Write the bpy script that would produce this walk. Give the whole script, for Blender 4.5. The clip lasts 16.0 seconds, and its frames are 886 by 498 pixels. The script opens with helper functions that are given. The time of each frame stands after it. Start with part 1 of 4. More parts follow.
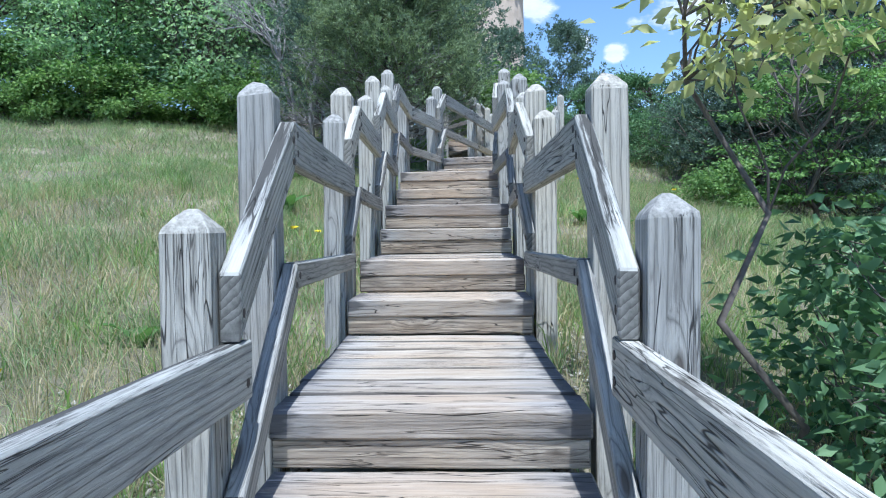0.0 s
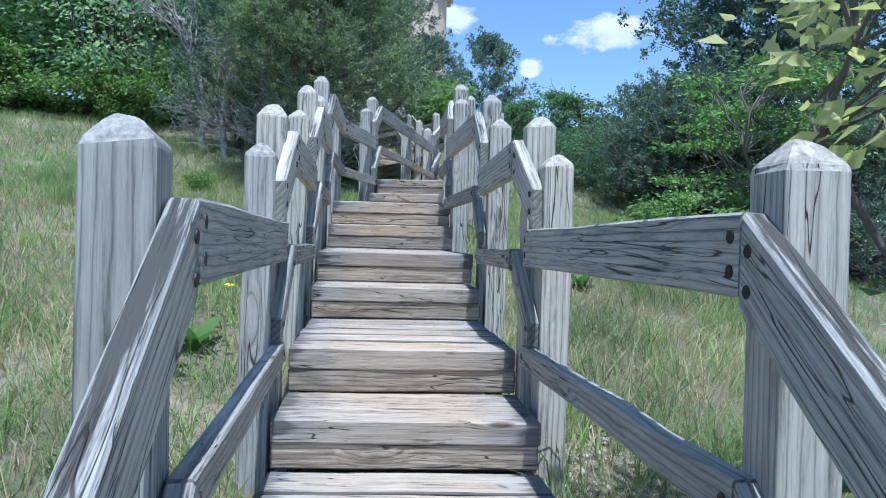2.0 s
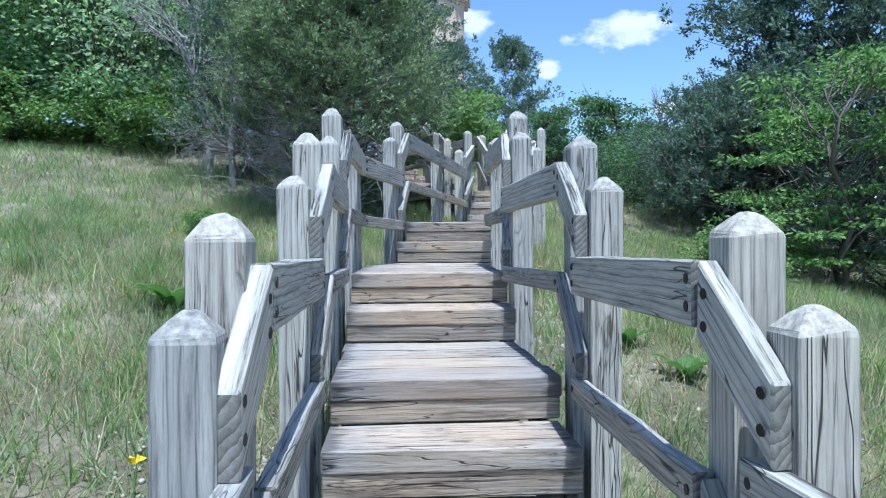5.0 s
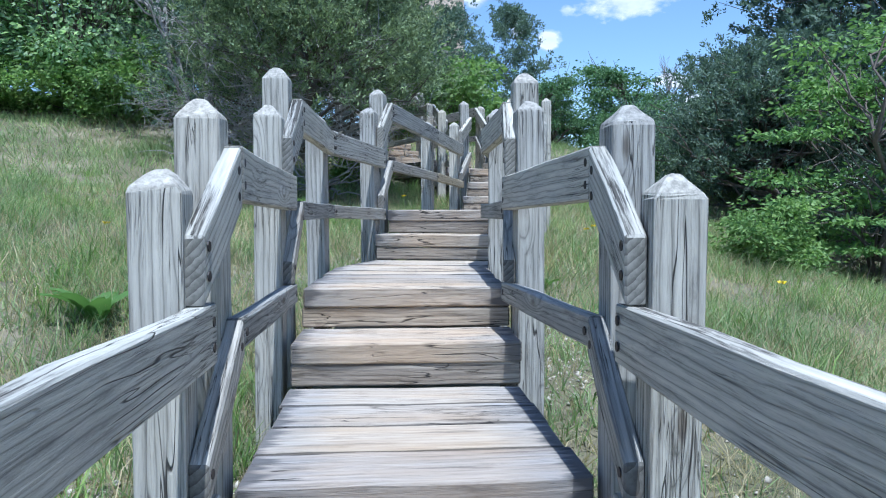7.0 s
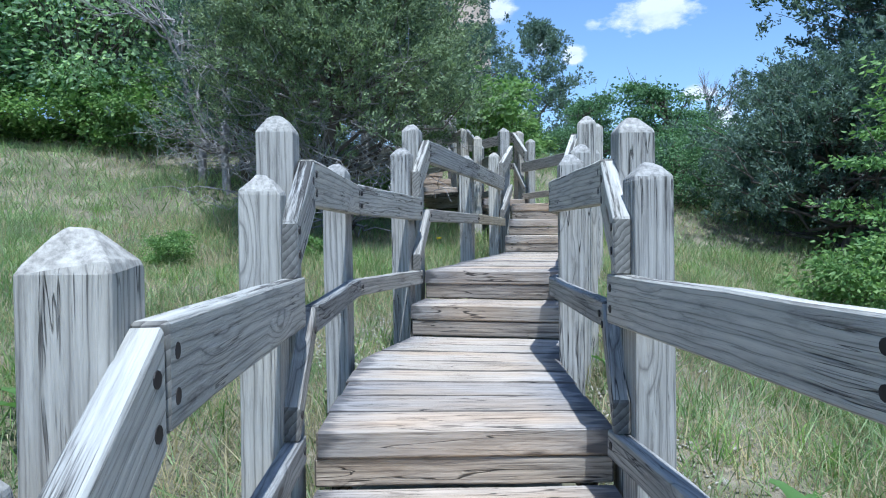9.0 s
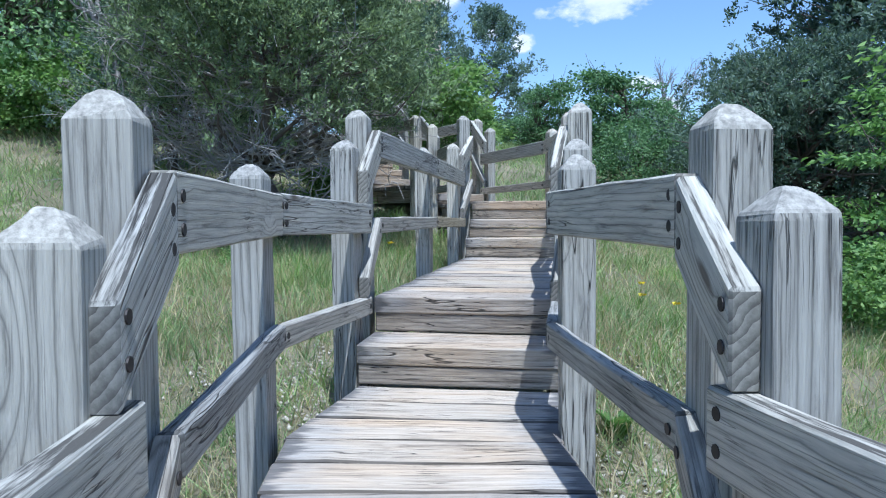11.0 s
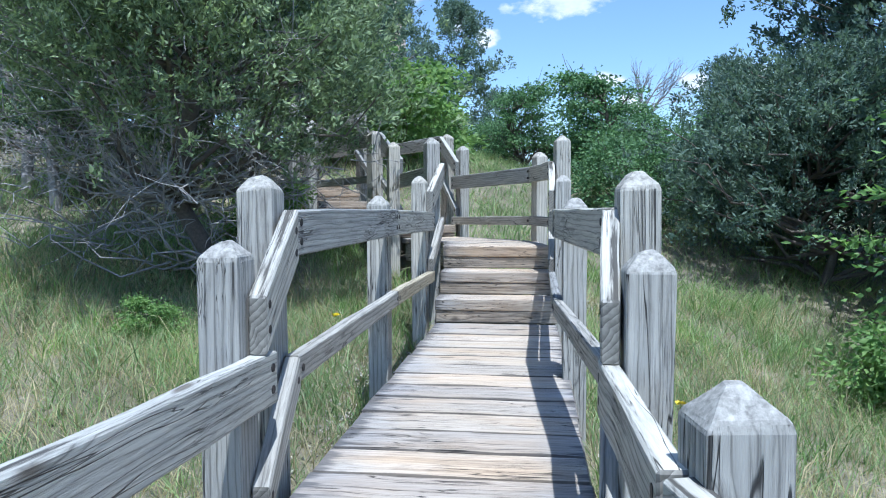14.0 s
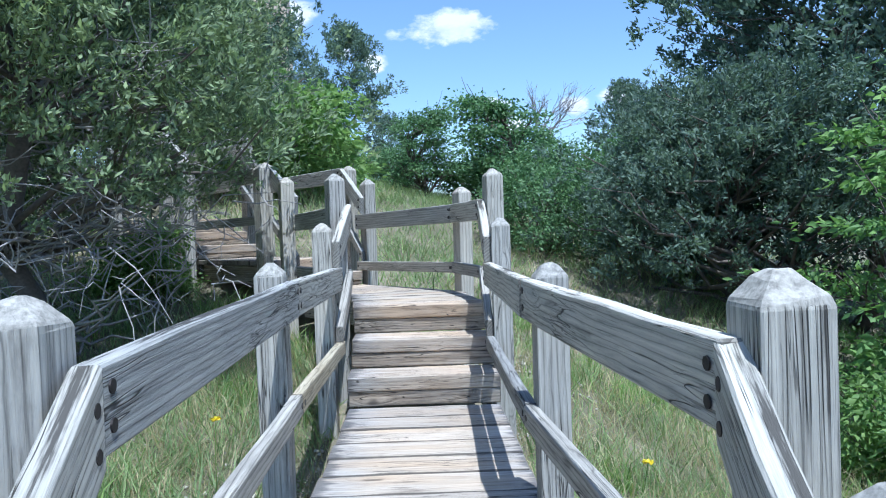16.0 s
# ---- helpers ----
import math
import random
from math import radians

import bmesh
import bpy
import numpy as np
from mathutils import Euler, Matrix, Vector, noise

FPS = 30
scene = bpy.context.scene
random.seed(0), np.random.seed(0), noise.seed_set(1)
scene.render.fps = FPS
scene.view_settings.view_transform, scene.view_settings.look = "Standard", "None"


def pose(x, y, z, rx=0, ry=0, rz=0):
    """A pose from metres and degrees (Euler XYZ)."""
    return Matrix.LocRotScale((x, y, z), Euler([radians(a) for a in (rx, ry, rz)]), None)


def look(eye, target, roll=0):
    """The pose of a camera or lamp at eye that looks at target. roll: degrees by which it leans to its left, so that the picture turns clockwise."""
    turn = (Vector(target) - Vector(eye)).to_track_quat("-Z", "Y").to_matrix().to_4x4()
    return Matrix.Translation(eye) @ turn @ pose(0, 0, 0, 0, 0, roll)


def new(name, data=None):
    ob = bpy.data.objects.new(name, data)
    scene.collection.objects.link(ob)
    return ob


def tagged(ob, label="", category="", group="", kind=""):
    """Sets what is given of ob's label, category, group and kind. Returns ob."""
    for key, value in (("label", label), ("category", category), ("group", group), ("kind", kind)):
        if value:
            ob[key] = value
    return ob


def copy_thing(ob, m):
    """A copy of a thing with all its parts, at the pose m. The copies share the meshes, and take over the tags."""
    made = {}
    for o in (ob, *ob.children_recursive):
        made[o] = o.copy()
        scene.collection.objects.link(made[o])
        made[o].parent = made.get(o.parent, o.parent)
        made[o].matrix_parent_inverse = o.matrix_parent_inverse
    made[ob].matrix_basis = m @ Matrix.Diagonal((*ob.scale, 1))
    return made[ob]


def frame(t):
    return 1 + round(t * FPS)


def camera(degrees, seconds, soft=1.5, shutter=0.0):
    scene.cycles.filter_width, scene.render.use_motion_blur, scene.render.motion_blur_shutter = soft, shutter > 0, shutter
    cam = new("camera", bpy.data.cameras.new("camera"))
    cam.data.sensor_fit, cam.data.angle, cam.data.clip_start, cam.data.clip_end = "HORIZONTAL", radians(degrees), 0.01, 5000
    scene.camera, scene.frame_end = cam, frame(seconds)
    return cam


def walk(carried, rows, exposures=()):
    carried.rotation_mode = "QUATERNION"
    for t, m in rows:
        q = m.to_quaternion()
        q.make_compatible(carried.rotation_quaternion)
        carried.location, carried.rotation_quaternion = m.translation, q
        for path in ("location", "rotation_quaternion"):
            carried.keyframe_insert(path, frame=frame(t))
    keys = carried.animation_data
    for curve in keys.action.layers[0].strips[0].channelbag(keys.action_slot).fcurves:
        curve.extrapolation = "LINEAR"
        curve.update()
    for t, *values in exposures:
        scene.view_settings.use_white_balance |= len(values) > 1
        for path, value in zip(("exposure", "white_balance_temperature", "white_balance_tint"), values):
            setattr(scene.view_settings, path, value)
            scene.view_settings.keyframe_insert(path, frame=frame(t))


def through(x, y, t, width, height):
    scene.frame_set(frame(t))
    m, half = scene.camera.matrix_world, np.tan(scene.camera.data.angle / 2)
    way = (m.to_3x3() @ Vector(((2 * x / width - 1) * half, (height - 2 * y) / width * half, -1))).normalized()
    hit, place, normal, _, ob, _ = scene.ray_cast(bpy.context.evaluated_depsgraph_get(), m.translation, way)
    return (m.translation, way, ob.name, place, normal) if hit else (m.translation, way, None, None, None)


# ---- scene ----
cam = camera(63.3, 16.0, 1.1)
PATH = [
    (0, (0.199, 0.04, 0.541), (0.111, 2.037, 0.489), -0.8),
    (0.5, (0.095, 0.362, 0.638), (0.094, 2.362, 0.63), 0.5),
    (1, (-0.001, 0.634, 0.706), (0.043, 2.634, 0.698), 1.2),
    (1.5, (-0.072, 0.89, 0.842), (0.029, 2.887, 0.812), 1.6),
    (2, (-0.08, 1.169, 0.848), (0.08, 3.162, 0.813), 1.6),
    (2.5, (-0.122, 1.492, 0.863), (0.089, 3.481, 0.848), 1.5),
    (3, (-0.146, 1.768, 0.864), (0.11, 3.752, 0.871), 1.1),
    (3.5, (-0.085, 2.068, 0.916), (0.156, 4.054, 0.939), 0.6),
    (4, (-0.103, 2.279, 1.038), (0.055, 4.273, 1.049), -0.4),
    (4.5, (-0.176, 2.51, 1.183), (-0.118, 4.509, 1.182), -1.0),
    (4.7, (-0.174, 2.565, 1.239), (-0.102, 4.564, 1.231), -0.8),
    (6.8, (-0.047, 3.602, 1.434), (0.091, 5.594, 1.322), 0.6),
    (7, (-0.036, 3.721, 1.451), (0.062, 5.716, 1.352), -0.1),
    (7.5, (-0.064, 4.004, 1.474), (-0.086, 6.003, 1.426), -2.1),
    (8, (-0.13, 4.252, 1.589), (-0.137, 6.252, 1.572), -2.5),
    (8.5, (-0.142, 4.46, 1.601), (-0.122, 6.459, 1.568), -1.3),
    (9, (-0.134, 4.751, 1.747), (-0.108, 6.75, 1.691), -0.6),
    (9.5, (-0.145, 4.971, 1.762), (-0.083, 6.968, 1.694), -0.0),
    (10, (-0.153, 5.266, 1.782), (-0.023, 7.261, 1.722), 0.8),
    (10.2, (-0.156, 5.379, 1.794), (0.003, 7.372, 1.736), 1.2),
    (12.3, (-0.071, 6.331, 2.12), (0.08, 8.319, 1.955), -2.5),
    (12.5, (-0.036, 6.458, 2.143), (0.114, 8.45, 2.062), -1.3),
    (13, (-0.011, 6.782, 2.14), (0.145, 8.776, 2.091), -1.1),
    (13.5, (-0.06, 7.083, 2.251), (0.132, 9.072, 2.166), -1.8),
    (14, (-0.005, 7.281, 2.337), (0.26, 9.26, 2.228), -0.2),
    (14.5, (0.043, 7.519, 2.497), (0.369, 9.489, 2.389), 0.6),
    (15, (0.056, 7.772, 2.538), (0.473, 9.725, 2.443), -0.5),
    (15.5, (0.035, 8.064, 2.551), (0.534, 9.999, 2.471), -1.4),
    (16, (0.045, 8.385, 2.52), (0.598, 10.306, 2.472), -1.9),
]
walk(cam, [(t, look(eye, target, roll)) for t, eye, target, roll in PATH], [(0.0, 0.6, 5260, 8), (1.5, 0.47, 5170, 8), (4.0, 0.56, 5120, 8), (7.0, 0.55, 5180, 8), (10.0, 0.45, 5160, 8), (12.5, 0.6, 5260, 8), (16.0, 0.62, 5200, 8)])

# ---- world, sun ----
SUN_EL, SUN_AZ = radians(68), radians(171)
world = bpy.data.worlds.new("sky")
scene.world = world
world.use_nodes = True
wn = world.node_tree
sky = wn.nodes.new("ShaderNodeTexSky")
sky.sky_type = "NISHITA"
sky.sun_disc = False
sky.sun_elevation, sky.sun_rotation = SUN_EL, SUN_AZ
sky.air_density, sky.dust_density, sky.ozone_density = 1.0, 0.6, 2.0
wn.nodes["Background"].inputs["Strength"].default_value = 0.128
wn.links.new(sky.outputs[0], wn.nodes["Background"].inputs["Color"])
lamp = bpy.data.lights.new("sun", "SUN")
lamp.energy, lamp.angle, lamp.color = 4.4, radians(0.6), (1.0, 0.95, 0.87)
sun_dir = Vector((math.cos(SUN_EL) * math.sin(SUN_AZ), math.cos(SUN_EL) * math.cos(SUN_AZ), math.sin(SUN_EL)))
sun = new("sun", lamp)
sun.matrix_world = look(sun_dir * 60, (0, 0, 0))


# ---- materials ----
class Mat:
    """A node material with short calls for its nodes."""

    def __init__(self, name, rough=0.8):
        self.m = bpy.data.materials.new(name)
        self.m.use_nodes = True
        self.t = self.m.node_tree
        self.b = self.t.nodes["Principled BSDF"]
        self.b.inputs["Roughness"].default_value = rough

    def node(self, kind, **values):
        n = self.t.nodes.new("ShaderNode" + kind)
        for k, v in values.items():
            n.inputs[k].default_value = v
        return n

    def link(self, a, b):
        self.t.links.new(a, b)

    def coords(self, scale=(1, 1, 1), jitter=True):
        c = self.node("TexCoord").outputs["Object"]
        if jitter:
            r = self.node("ObjectInfo").outputs["Random"]
            mul = self.node("VectorMath")
            mul.operation = "MULTIPLY_ADD"
            mul.inputs[1].default_value = (37.0, 53.0, 71.0)
            self.link(r, mul.inputs[0])
            self.link(c, mul.inputs[2])
            c = mul.outputs[0]
        mp = self.node("Mapping")
        mp.inputs["Scale"].default_value = scale
        self.link(c, mp.inputs["Vector"])
        return mp.outputs[0]

    def noise(self, co, scale, detail=4.0, rough=0.55, dist=0.0):
        n = self.node("TexNoise", Scale=scale, Detail=detail, Roughness=rough, Distortion=dist)
        self.link(co, n.inputs["Vector"])
        return n.outputs["Fac"]

    def ramp(self, fac, stops):
        r = self.node("ValToRGB")
        while len(r.color_ramp.elements) < len(stops):
            r.color_ramp.elements.new(0.5)
        for e, (p, c) in zip(r.color_ramp.elements, stops):
            e.position, e.color = p, (*c, 1) if len(c) == 3 else c
        self.link(fac, r.inputs[0])
        return r.outputs[0]

    def mix(self, fac, a, b, how="MIX"):
        n = self.node("MixRGB")
        n.blend_type = how
        for v, s in zip((fac, a, b), n.inputs):
            if isinstance(v, (int, float)):
                s.default_value = v
            elif isinstance(v, tuple):
                s.default_value = (*v, 1)
            else:
                self.link(v, s)
        return n.outputs[0]

    def bump(self, height, strength, dist=0.01):
        n = self.node("Bump", Strength=strength, Distance=dist)
        self.link(height, n.inputs["Height"])
        self.link(n.outputs[0], self.b.inputs["Normal"])


def wood(name, pale, mid, dark, crack=0.5, tan=None, cap=1.0, worn=False, top=False, split_at=0.08, edge=False):
    """Sun-bleached timber, grain along local x."""
    w = Mat(name, 0.9)
    w.b.inputs["Specular IOR Level"].default_value = 0.15
    co = w.coords((1.0, 1.0, 1.0))
    wob = w.noise(co, 1.6, 2.0)
    stretch = w.node("Mapping")
    stretch.inputs["Scale"].default_value = (1.1, 16.0, 16.0)
    w.link(co, stretch.inputs["Vector"])
    km = w.node("Mapping")
    km.inputs["Scale"].default_value = (1.7, 6.5, 6.5)
    w.link(co, km.inputs["Vector"])
    vor = w.node("TexVoronoi", Scale=1.0)
    w.link(km.outputs[0], vor.inputs["Vector"])
    knot = w.ramp(vor.outputs["Distance"], [(0.05, (1, 1, 1)), (0.10, (0, 0, 0))])
    halo = w.ramp(vor.outputs["Distance"], [(0.0, (1, 1, 1)), (0.28, (0, 0, 0))])
    off = w.mix(0.12, stretch.outputs[0], wob, "LINEAR_LIGHT")
    off = w.mix(0.5, off, halo, "ADD")
    grain = w.noise(off, 2.6, 8.0, 0.7, 0.6)
    stretch2 = w.node("Mapping")
    stretch2.inputs["Scale"].default_value = (1.6, 110.0, 110.0)
    w.link(co, stretch2.inputs["Vector"])
    fine = w.noise(stretch2.outputs[0], 2.0, 5.0, 0.75, 0.4)
    col = w.ramp(grain, [(0.29, dark), (0.42, mid), (0.62, pale)])
    col = w.mix(w.ramp(fine, [(0.34, (0.42, 0.42, 0.42)), (0.45, (1, 1, 1))]), (0.11, 0.105, 0.10), col, "MIX")
    ring = w.node("Mapping")
    ring.inputs["Location"].default_value = (0.0, 0.05, 0.08)
    ring.inputs["Scale"].default_value = (0.14, 1.0, 1.0)
    w.link(w.mix(0.03, co, halo, "ADD"), ring.inputs["Vector"])
    wave = w.node("TexWave", Scale=20.0, Distortion=5.0, Detail=3.0)
    wave.wave_type, wave.rings_direction, wave.wave_profile = "RINGS", "X", "SAW"
    wave.inputs["Detail Scale"].default_value = 0.7
    wave.inputs["Detail Roughness"].default_value = 0.6
    w.link(ring.outputs[0], wave.inputs["Vector"])
    rings = wave.outputs["Fac"]
    late = w.ramp(rings, [(0.0, (0.40, 0.40, 0.41)), (0.12, (0.88, 0.88, 0.88)), (0.6, (1.06, 1.06, 1.06)), (0.9, (0.86, 0.86, 0.86)), (1.0, (0.5, 0.5, 0.5))])
    col = w.mix(0.3 if worn else 0.85, col, late, "MULTIPLY")
    slow = w.node("Mapping")
    slow.inputs["Scale"].default_value = (0.7, 3.4, 3.4)
    w.link(co, slow.inputs["Vector"])
    patch = w.noise(slow.outputs[0], 1.6, 3.0)
    if tan:
        col = w.mix(w.ramp(patch, [(0.42, (0, 0, 0)), (0.66, (0.75, 0.75, 0.75))]), col, tan, "MULTIPLY")
    stain = w.noise(slow.outputs[0], 4.0, 6.0, 0.7)
    col = w.mix(w.ramp(stain, [(0.30, (0.55, 0.55, 0.55)), (0.42, (0, 0, 0))]), col, (0.42, 0.41, 0.41), "MULTIPLY")
    if worn:
        # tread-worn tan in the middle of the walk, grey and grimy towards the plank ends
        sx = w.node("SeparateXYZ")
        w.link(w.node("TexCoord").outputs["Object"], sx.inputs[0])
        off_mid = w.node("Math")
        off_mid.operation = "SUBTRACT"
        off_mid.inputs[1].default_value = 0.47
        w.link(sx.outputs[0], off_mid.inputs[0])
        far = w.node("Math")
        far.operation = "ABSOLUTE"
        w.link(off_mid.outputs[0], far.inputs[0])
        ragged = w.mix(0.22, far.outputs[0], w.noise(stretch.outputs[0], 1.6, 4.0, 0.6))
        col = w.mix(w.ramp(ragged, [(0.30, (0, 0, 0)), (0.40, (1, 1, 1))]), w.mix(0.8, col, (1.03, 0.99, 0.94), "MULTIPLY"), w.mix(1.0, col, (0.86, 0.89, 0.94), "MULTIPLY"))
        col = w.mix(w.ramp(ragged, [(0.425, (0, 0, 0)), (0.455, (0.8, 0.8, 0.8))]), col, (0.10, 0.10, 0.105))
    split = w.node("Mapping")
    split.inputs["Scale"].default_value = (0.55, 11.0, 11.0)
    w.link(co, split.inputs["Vector"])
    sn = w.noise(w.mix(0.15, split.outputs[0], wob, "LINEAR_LIGHT"), 2.1, 2.0, 0.5, 0.4)
    line = w.ramp(sn, [(0.490, (0, 0, 0)), (0.497, (crack, crack, crack)), (0.503, (crack, crack, crack)), (0.510, (0, 0, 0))])
    where = w.ramp(w.noise(co, 1.3, 2.0), [(0.57 - split_at, (0, 0, 0)), (0.62 - split_at, (1, 1, 1))])
    cr = w.mix(1.0, line, where, "MULTIPLY")
    split2 = w.node("Mapping")
    split2.inputs["Scale"].default_value = (0.8, 26.0, 26.0)
    w.link(co, split2.inputs["Vector"])
    sn2 = w.noise(w.mix(0.2, split2.outputs[0], wob, "LINEAR_LIGHT"), 2.0, 3.0, 0.55, 0.5)
    line2 = w.ramp(sn2, [(0.486, (0, 0, 0)), (0.496, (0.8, 0.8, 0.8)), (0.504, (0.8, 0.8, 0.8)), (0.514, (0, 0, 0))])
    where2 = w.ramp(w.noise(co, 2.7, 3.0), [(0.53, (0, 0, 0)), (0.62, (1, 1, 1))])
    cr = w.mix(1.0, cr, w.mix(1.0, line2, where2, "MULTIPLY"), "LIGHTEN")
    nrm = w.node("SeparateXYZ")
    w.link(w.node("TexCoord").outputs["Normal"], nrm.inputs[0])
    ab = w.node("Math")
    ab.operation = "ABSOLUTE"
    w.link(nrm.outputs[0], ab.inputs[0])
    end = w.ramp(ab.outputs[0], [(0.12, (0, 0, 0)), (0.4, (1, 1, 1))])
    cr = w.mix(end, cr, (0, 0, 0))
    face = w.ramp(rings, [(0.0, [0.7 * cap * c for c in dark]), (0.4, [0.5 * cap * c for c in mid]), (1.0, [0.72 * cap * c for c in mid])])
    if cap > 1:
        face = w.ramp(w.noise(co, 60.0, 5.0, 0.7), [(0.3, [0.55 * c for c in mid]), (0.5, mid), (0.7, pale)])
    face = w.mix(0.6, face, w.ramp(w.noise(co, 45.0, 5.0, 0.7), [(0.35, (0.45, 0.45, 0.45)), (0.6, (1.05, 1.05, 1.05))]), "MULTIPLY")
    col = w.mix(end, col, face)
    if edge:
        # side faces between the boards mixed to near-black, so the gaps read as dark lines
        sides = w.node("Math")
        sides.operation = "ABSOLUTE"
        w.link(nrm.outputs[1], sides.inputs[0])
        col = w.mix(w.ramp(sides.outputs[0], [(0.45, (0, 0, 0)), (0.75, (0.9, 0.9, 0.9))]), col, (0.06, 0.055, 0.05))
    if top:
        # upper faces bleached almost white, with black mottling where the surface has flaked
        up = w.ramp(nrm.outputs[2], [(0.75, (0, 0, 0)), (0.92, (1, 1, 1))])
        flake = w.noise(stretch.outputs[0], 1.1, 6.0, 0.7)
        crust = w.ramp(flake, [(0.43, [0.5 * c for c in dark]), (0.49, mid), (0.6, [1.05 * c for c in pale])])
        col = w.mix(up, col, crust)
    col = w.mix(cr, col, (0.03, 0.028, 0.026))
    col = w.mix(w.mix(0.8, (0, 0, 0), knot), col, (0.10, 0.082, 0.066))
    rnd = w.node("ObjectInfo").outputs["Random"]
    col = w.mix(1.0, col, w.ramp(rnd, [(0.0, (0.82, 0.83, 0.86)), (0.5, (1.0, 0.99, 0.97)), (1.0, (1.14, 1.1, 1.05))]), "MULTIPLY")
    w.link(col, w.b.inputs["Base Color"])
    h = w.mix(0.5, grain, fine)
    h = w.mix(0.35, h, rings)
    h = w.mix(cr, h, (0, 0, 0))
    h = w.mix(w.mix(0.93, (0, 0, 0), end), h, (0.45, 0.45, 0.45))
    w.bump(h, 1.0, 0.008)
    return w.m


M_POST = wood("weathered_post_wood", (0.53, 0.51, 0.455), (0.40, 0.385, 0.345), (0.19, 0.18, 0.16), 0.95, cap=1.7)
# mid rails get a darker tone than the top rails
M_RAIL_DARK = wood("darker_mid_rail_wood", (0.42, 0.41, 0.375), (0.29, 0.285, 0.265), (0.13, 0.127, 0.118), 0.9)
M_RAIL_NEW = wood("yellowed_rail_wood", (0.62, 0.55, 0.40), (0.5, 0.43, 0.3), (0.3, 0.25, 0.17), 0.6)
M_RAIL = wood("weathered_rail_wood", (0.52, 0.51, 0.46), (0.39, 0.385, 0.352), (0.175, 0.17, 0.157), 0.9, top=True)
M_DECK = wood("weathered_deck_wood", (0.52, 0.47, 0.415), (0.41, 0.365, 0.315), (0.21, 0.18, 0.155), 0.95, tan=(1.0, 0.88, 0.74), worn=True, split_at=0.16)
M_PLANK = wood("weathered_plank_wood", (0.52, 0.475, 0.42), (0.41, 0.37, 0.32), (0.21, 0.185, 0.16), 0.95, tan=(1.0, 0.88, 0.74), worn=True, split_at=0.08, edge=True)
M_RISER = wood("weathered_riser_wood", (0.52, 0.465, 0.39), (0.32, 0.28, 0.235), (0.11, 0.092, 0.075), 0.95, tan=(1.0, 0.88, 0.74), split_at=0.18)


def plain(name, colour, rough=0.8, metal=0.0):
    p = Mat(name, rough)
    co = p.coords((1, 1, 1))
    n = p.noise(co, 40.0, 4.0)
    dark = tuple(0.6 * c for c in colour)
    p.link(p.ramp(n, [(0.3, dark), (0.7, colour)]), p.b.inputs["Base Color"])
    p.b.inputs["Metallic"].default_value = metal
    p.bump(n, 0.3, 0.002)
    return p.m


M_BOLT = plain("rusty_dark_iron", (0.045, 0.04, 0.04), 0.6, 0.6)


def leafy(name, low, high, through=0.35, rough=0.55):
    """Leaf or grass material: a colour of its own for each blade, some light passing through."""
    p = Mat(name, rough)
    g = p.node("NewGeometry").outputs["Random Per Island"]
    mid = tuple((a + b) / 2 for a, b in zip(low, high))
    col = p.ramp(g, [(0.0, low), (0.55, mid), (1.0, high)])
    big = p.noise(p.coords((1, 1, 1), False), 1.3, 5.0)
    col = p.mix(1.0, col, p.ramp(big, [(0.3, (0.66, 0.70, 0.68)), (0.7, (1.25, 1.2, 1.1))]), "MULTIPLY")
    p.link(col, p.b.inputs["Base Color"])
    p.b.inputs["Specular IOR Level"].default_value = 0.3
    tr = p.node("BsdfTranslucent")
    p.link(p.mix(1.0, col, (1.05, 1.15, 0.8), "MULTIPLY"), tr.inputs["Color"])
    mx = p.node("MixShader")
    mx.inputs[0].default_value = through
    out = p.t.nodes["Material Output"]
    p.link(p.b.outputs[0], mx.inputs[1])
    p.link(tr.outputs[0], mx.inputs[2])
    p.link(mx.outputs[0], out.inputs["Surface"])
    return p.m


M_LEAF = leafy("broad_leaf", (0.08, 0.165, 0.085), (0.22, 0.36, 0.18), 0.4)
M_LEAF_LINE = leafy("edge_tree_leaf", (0.28, 0.42, 0.27), (0.56, 0.72, 0.47), 0.58)
M_LEAF_PALE = leafy("pale_leaf", (0.13, 0.24, 0.08), (0.29, 0.42, 0.15), 0.45)
M_LEAF_TIER = leafy("tiered_leaf", (0.11, 0.22, 0.075), (0.27, 0.43, 0.14), 0.4)
M_LEAF_SAP = leafy("sapling_leaf", (0.42, 0.46, 0.22), (0.66, 0.64, 0.36), 0.5)
M_CEDAR = leafy("cedar_foliage", (0.095, 0.145, 0.13), (0.2, 0.28, 0.22), 0.35, 0.75)
M_CEDAR_WARM = leafy("cedar_foliage_olive", (0.12, 0.165, 0.11), (0.34, 0.43, 0.24), 0.35, 0.75)
M_GRASS = leafy("meadow_grass", (0.16, 0.25, 0.11), (0.4, 0.5, 0.26), 0.45)
M_GRASS_DRY = leafy("dry_grass", (0.33, 0.28, 0.17), (0.6, 0.52, 0.35), 0.4)
M_GRASS_DARK = leafy("deep_green_grass", (0.12, 0.22, 0.06), (0.32, 0.45, 0.15), 0.48)
M_BARK = plain("grey_bark", (0.16, 0.135, 0.115), 0.9)
M_DEAD = plain("bleached_dead_twig", (0.38, 0.36, 0.35), 0.9)
M_YELLOW = plain("yellow_petal", (0.85, 0.68, 0.02), 0.6)

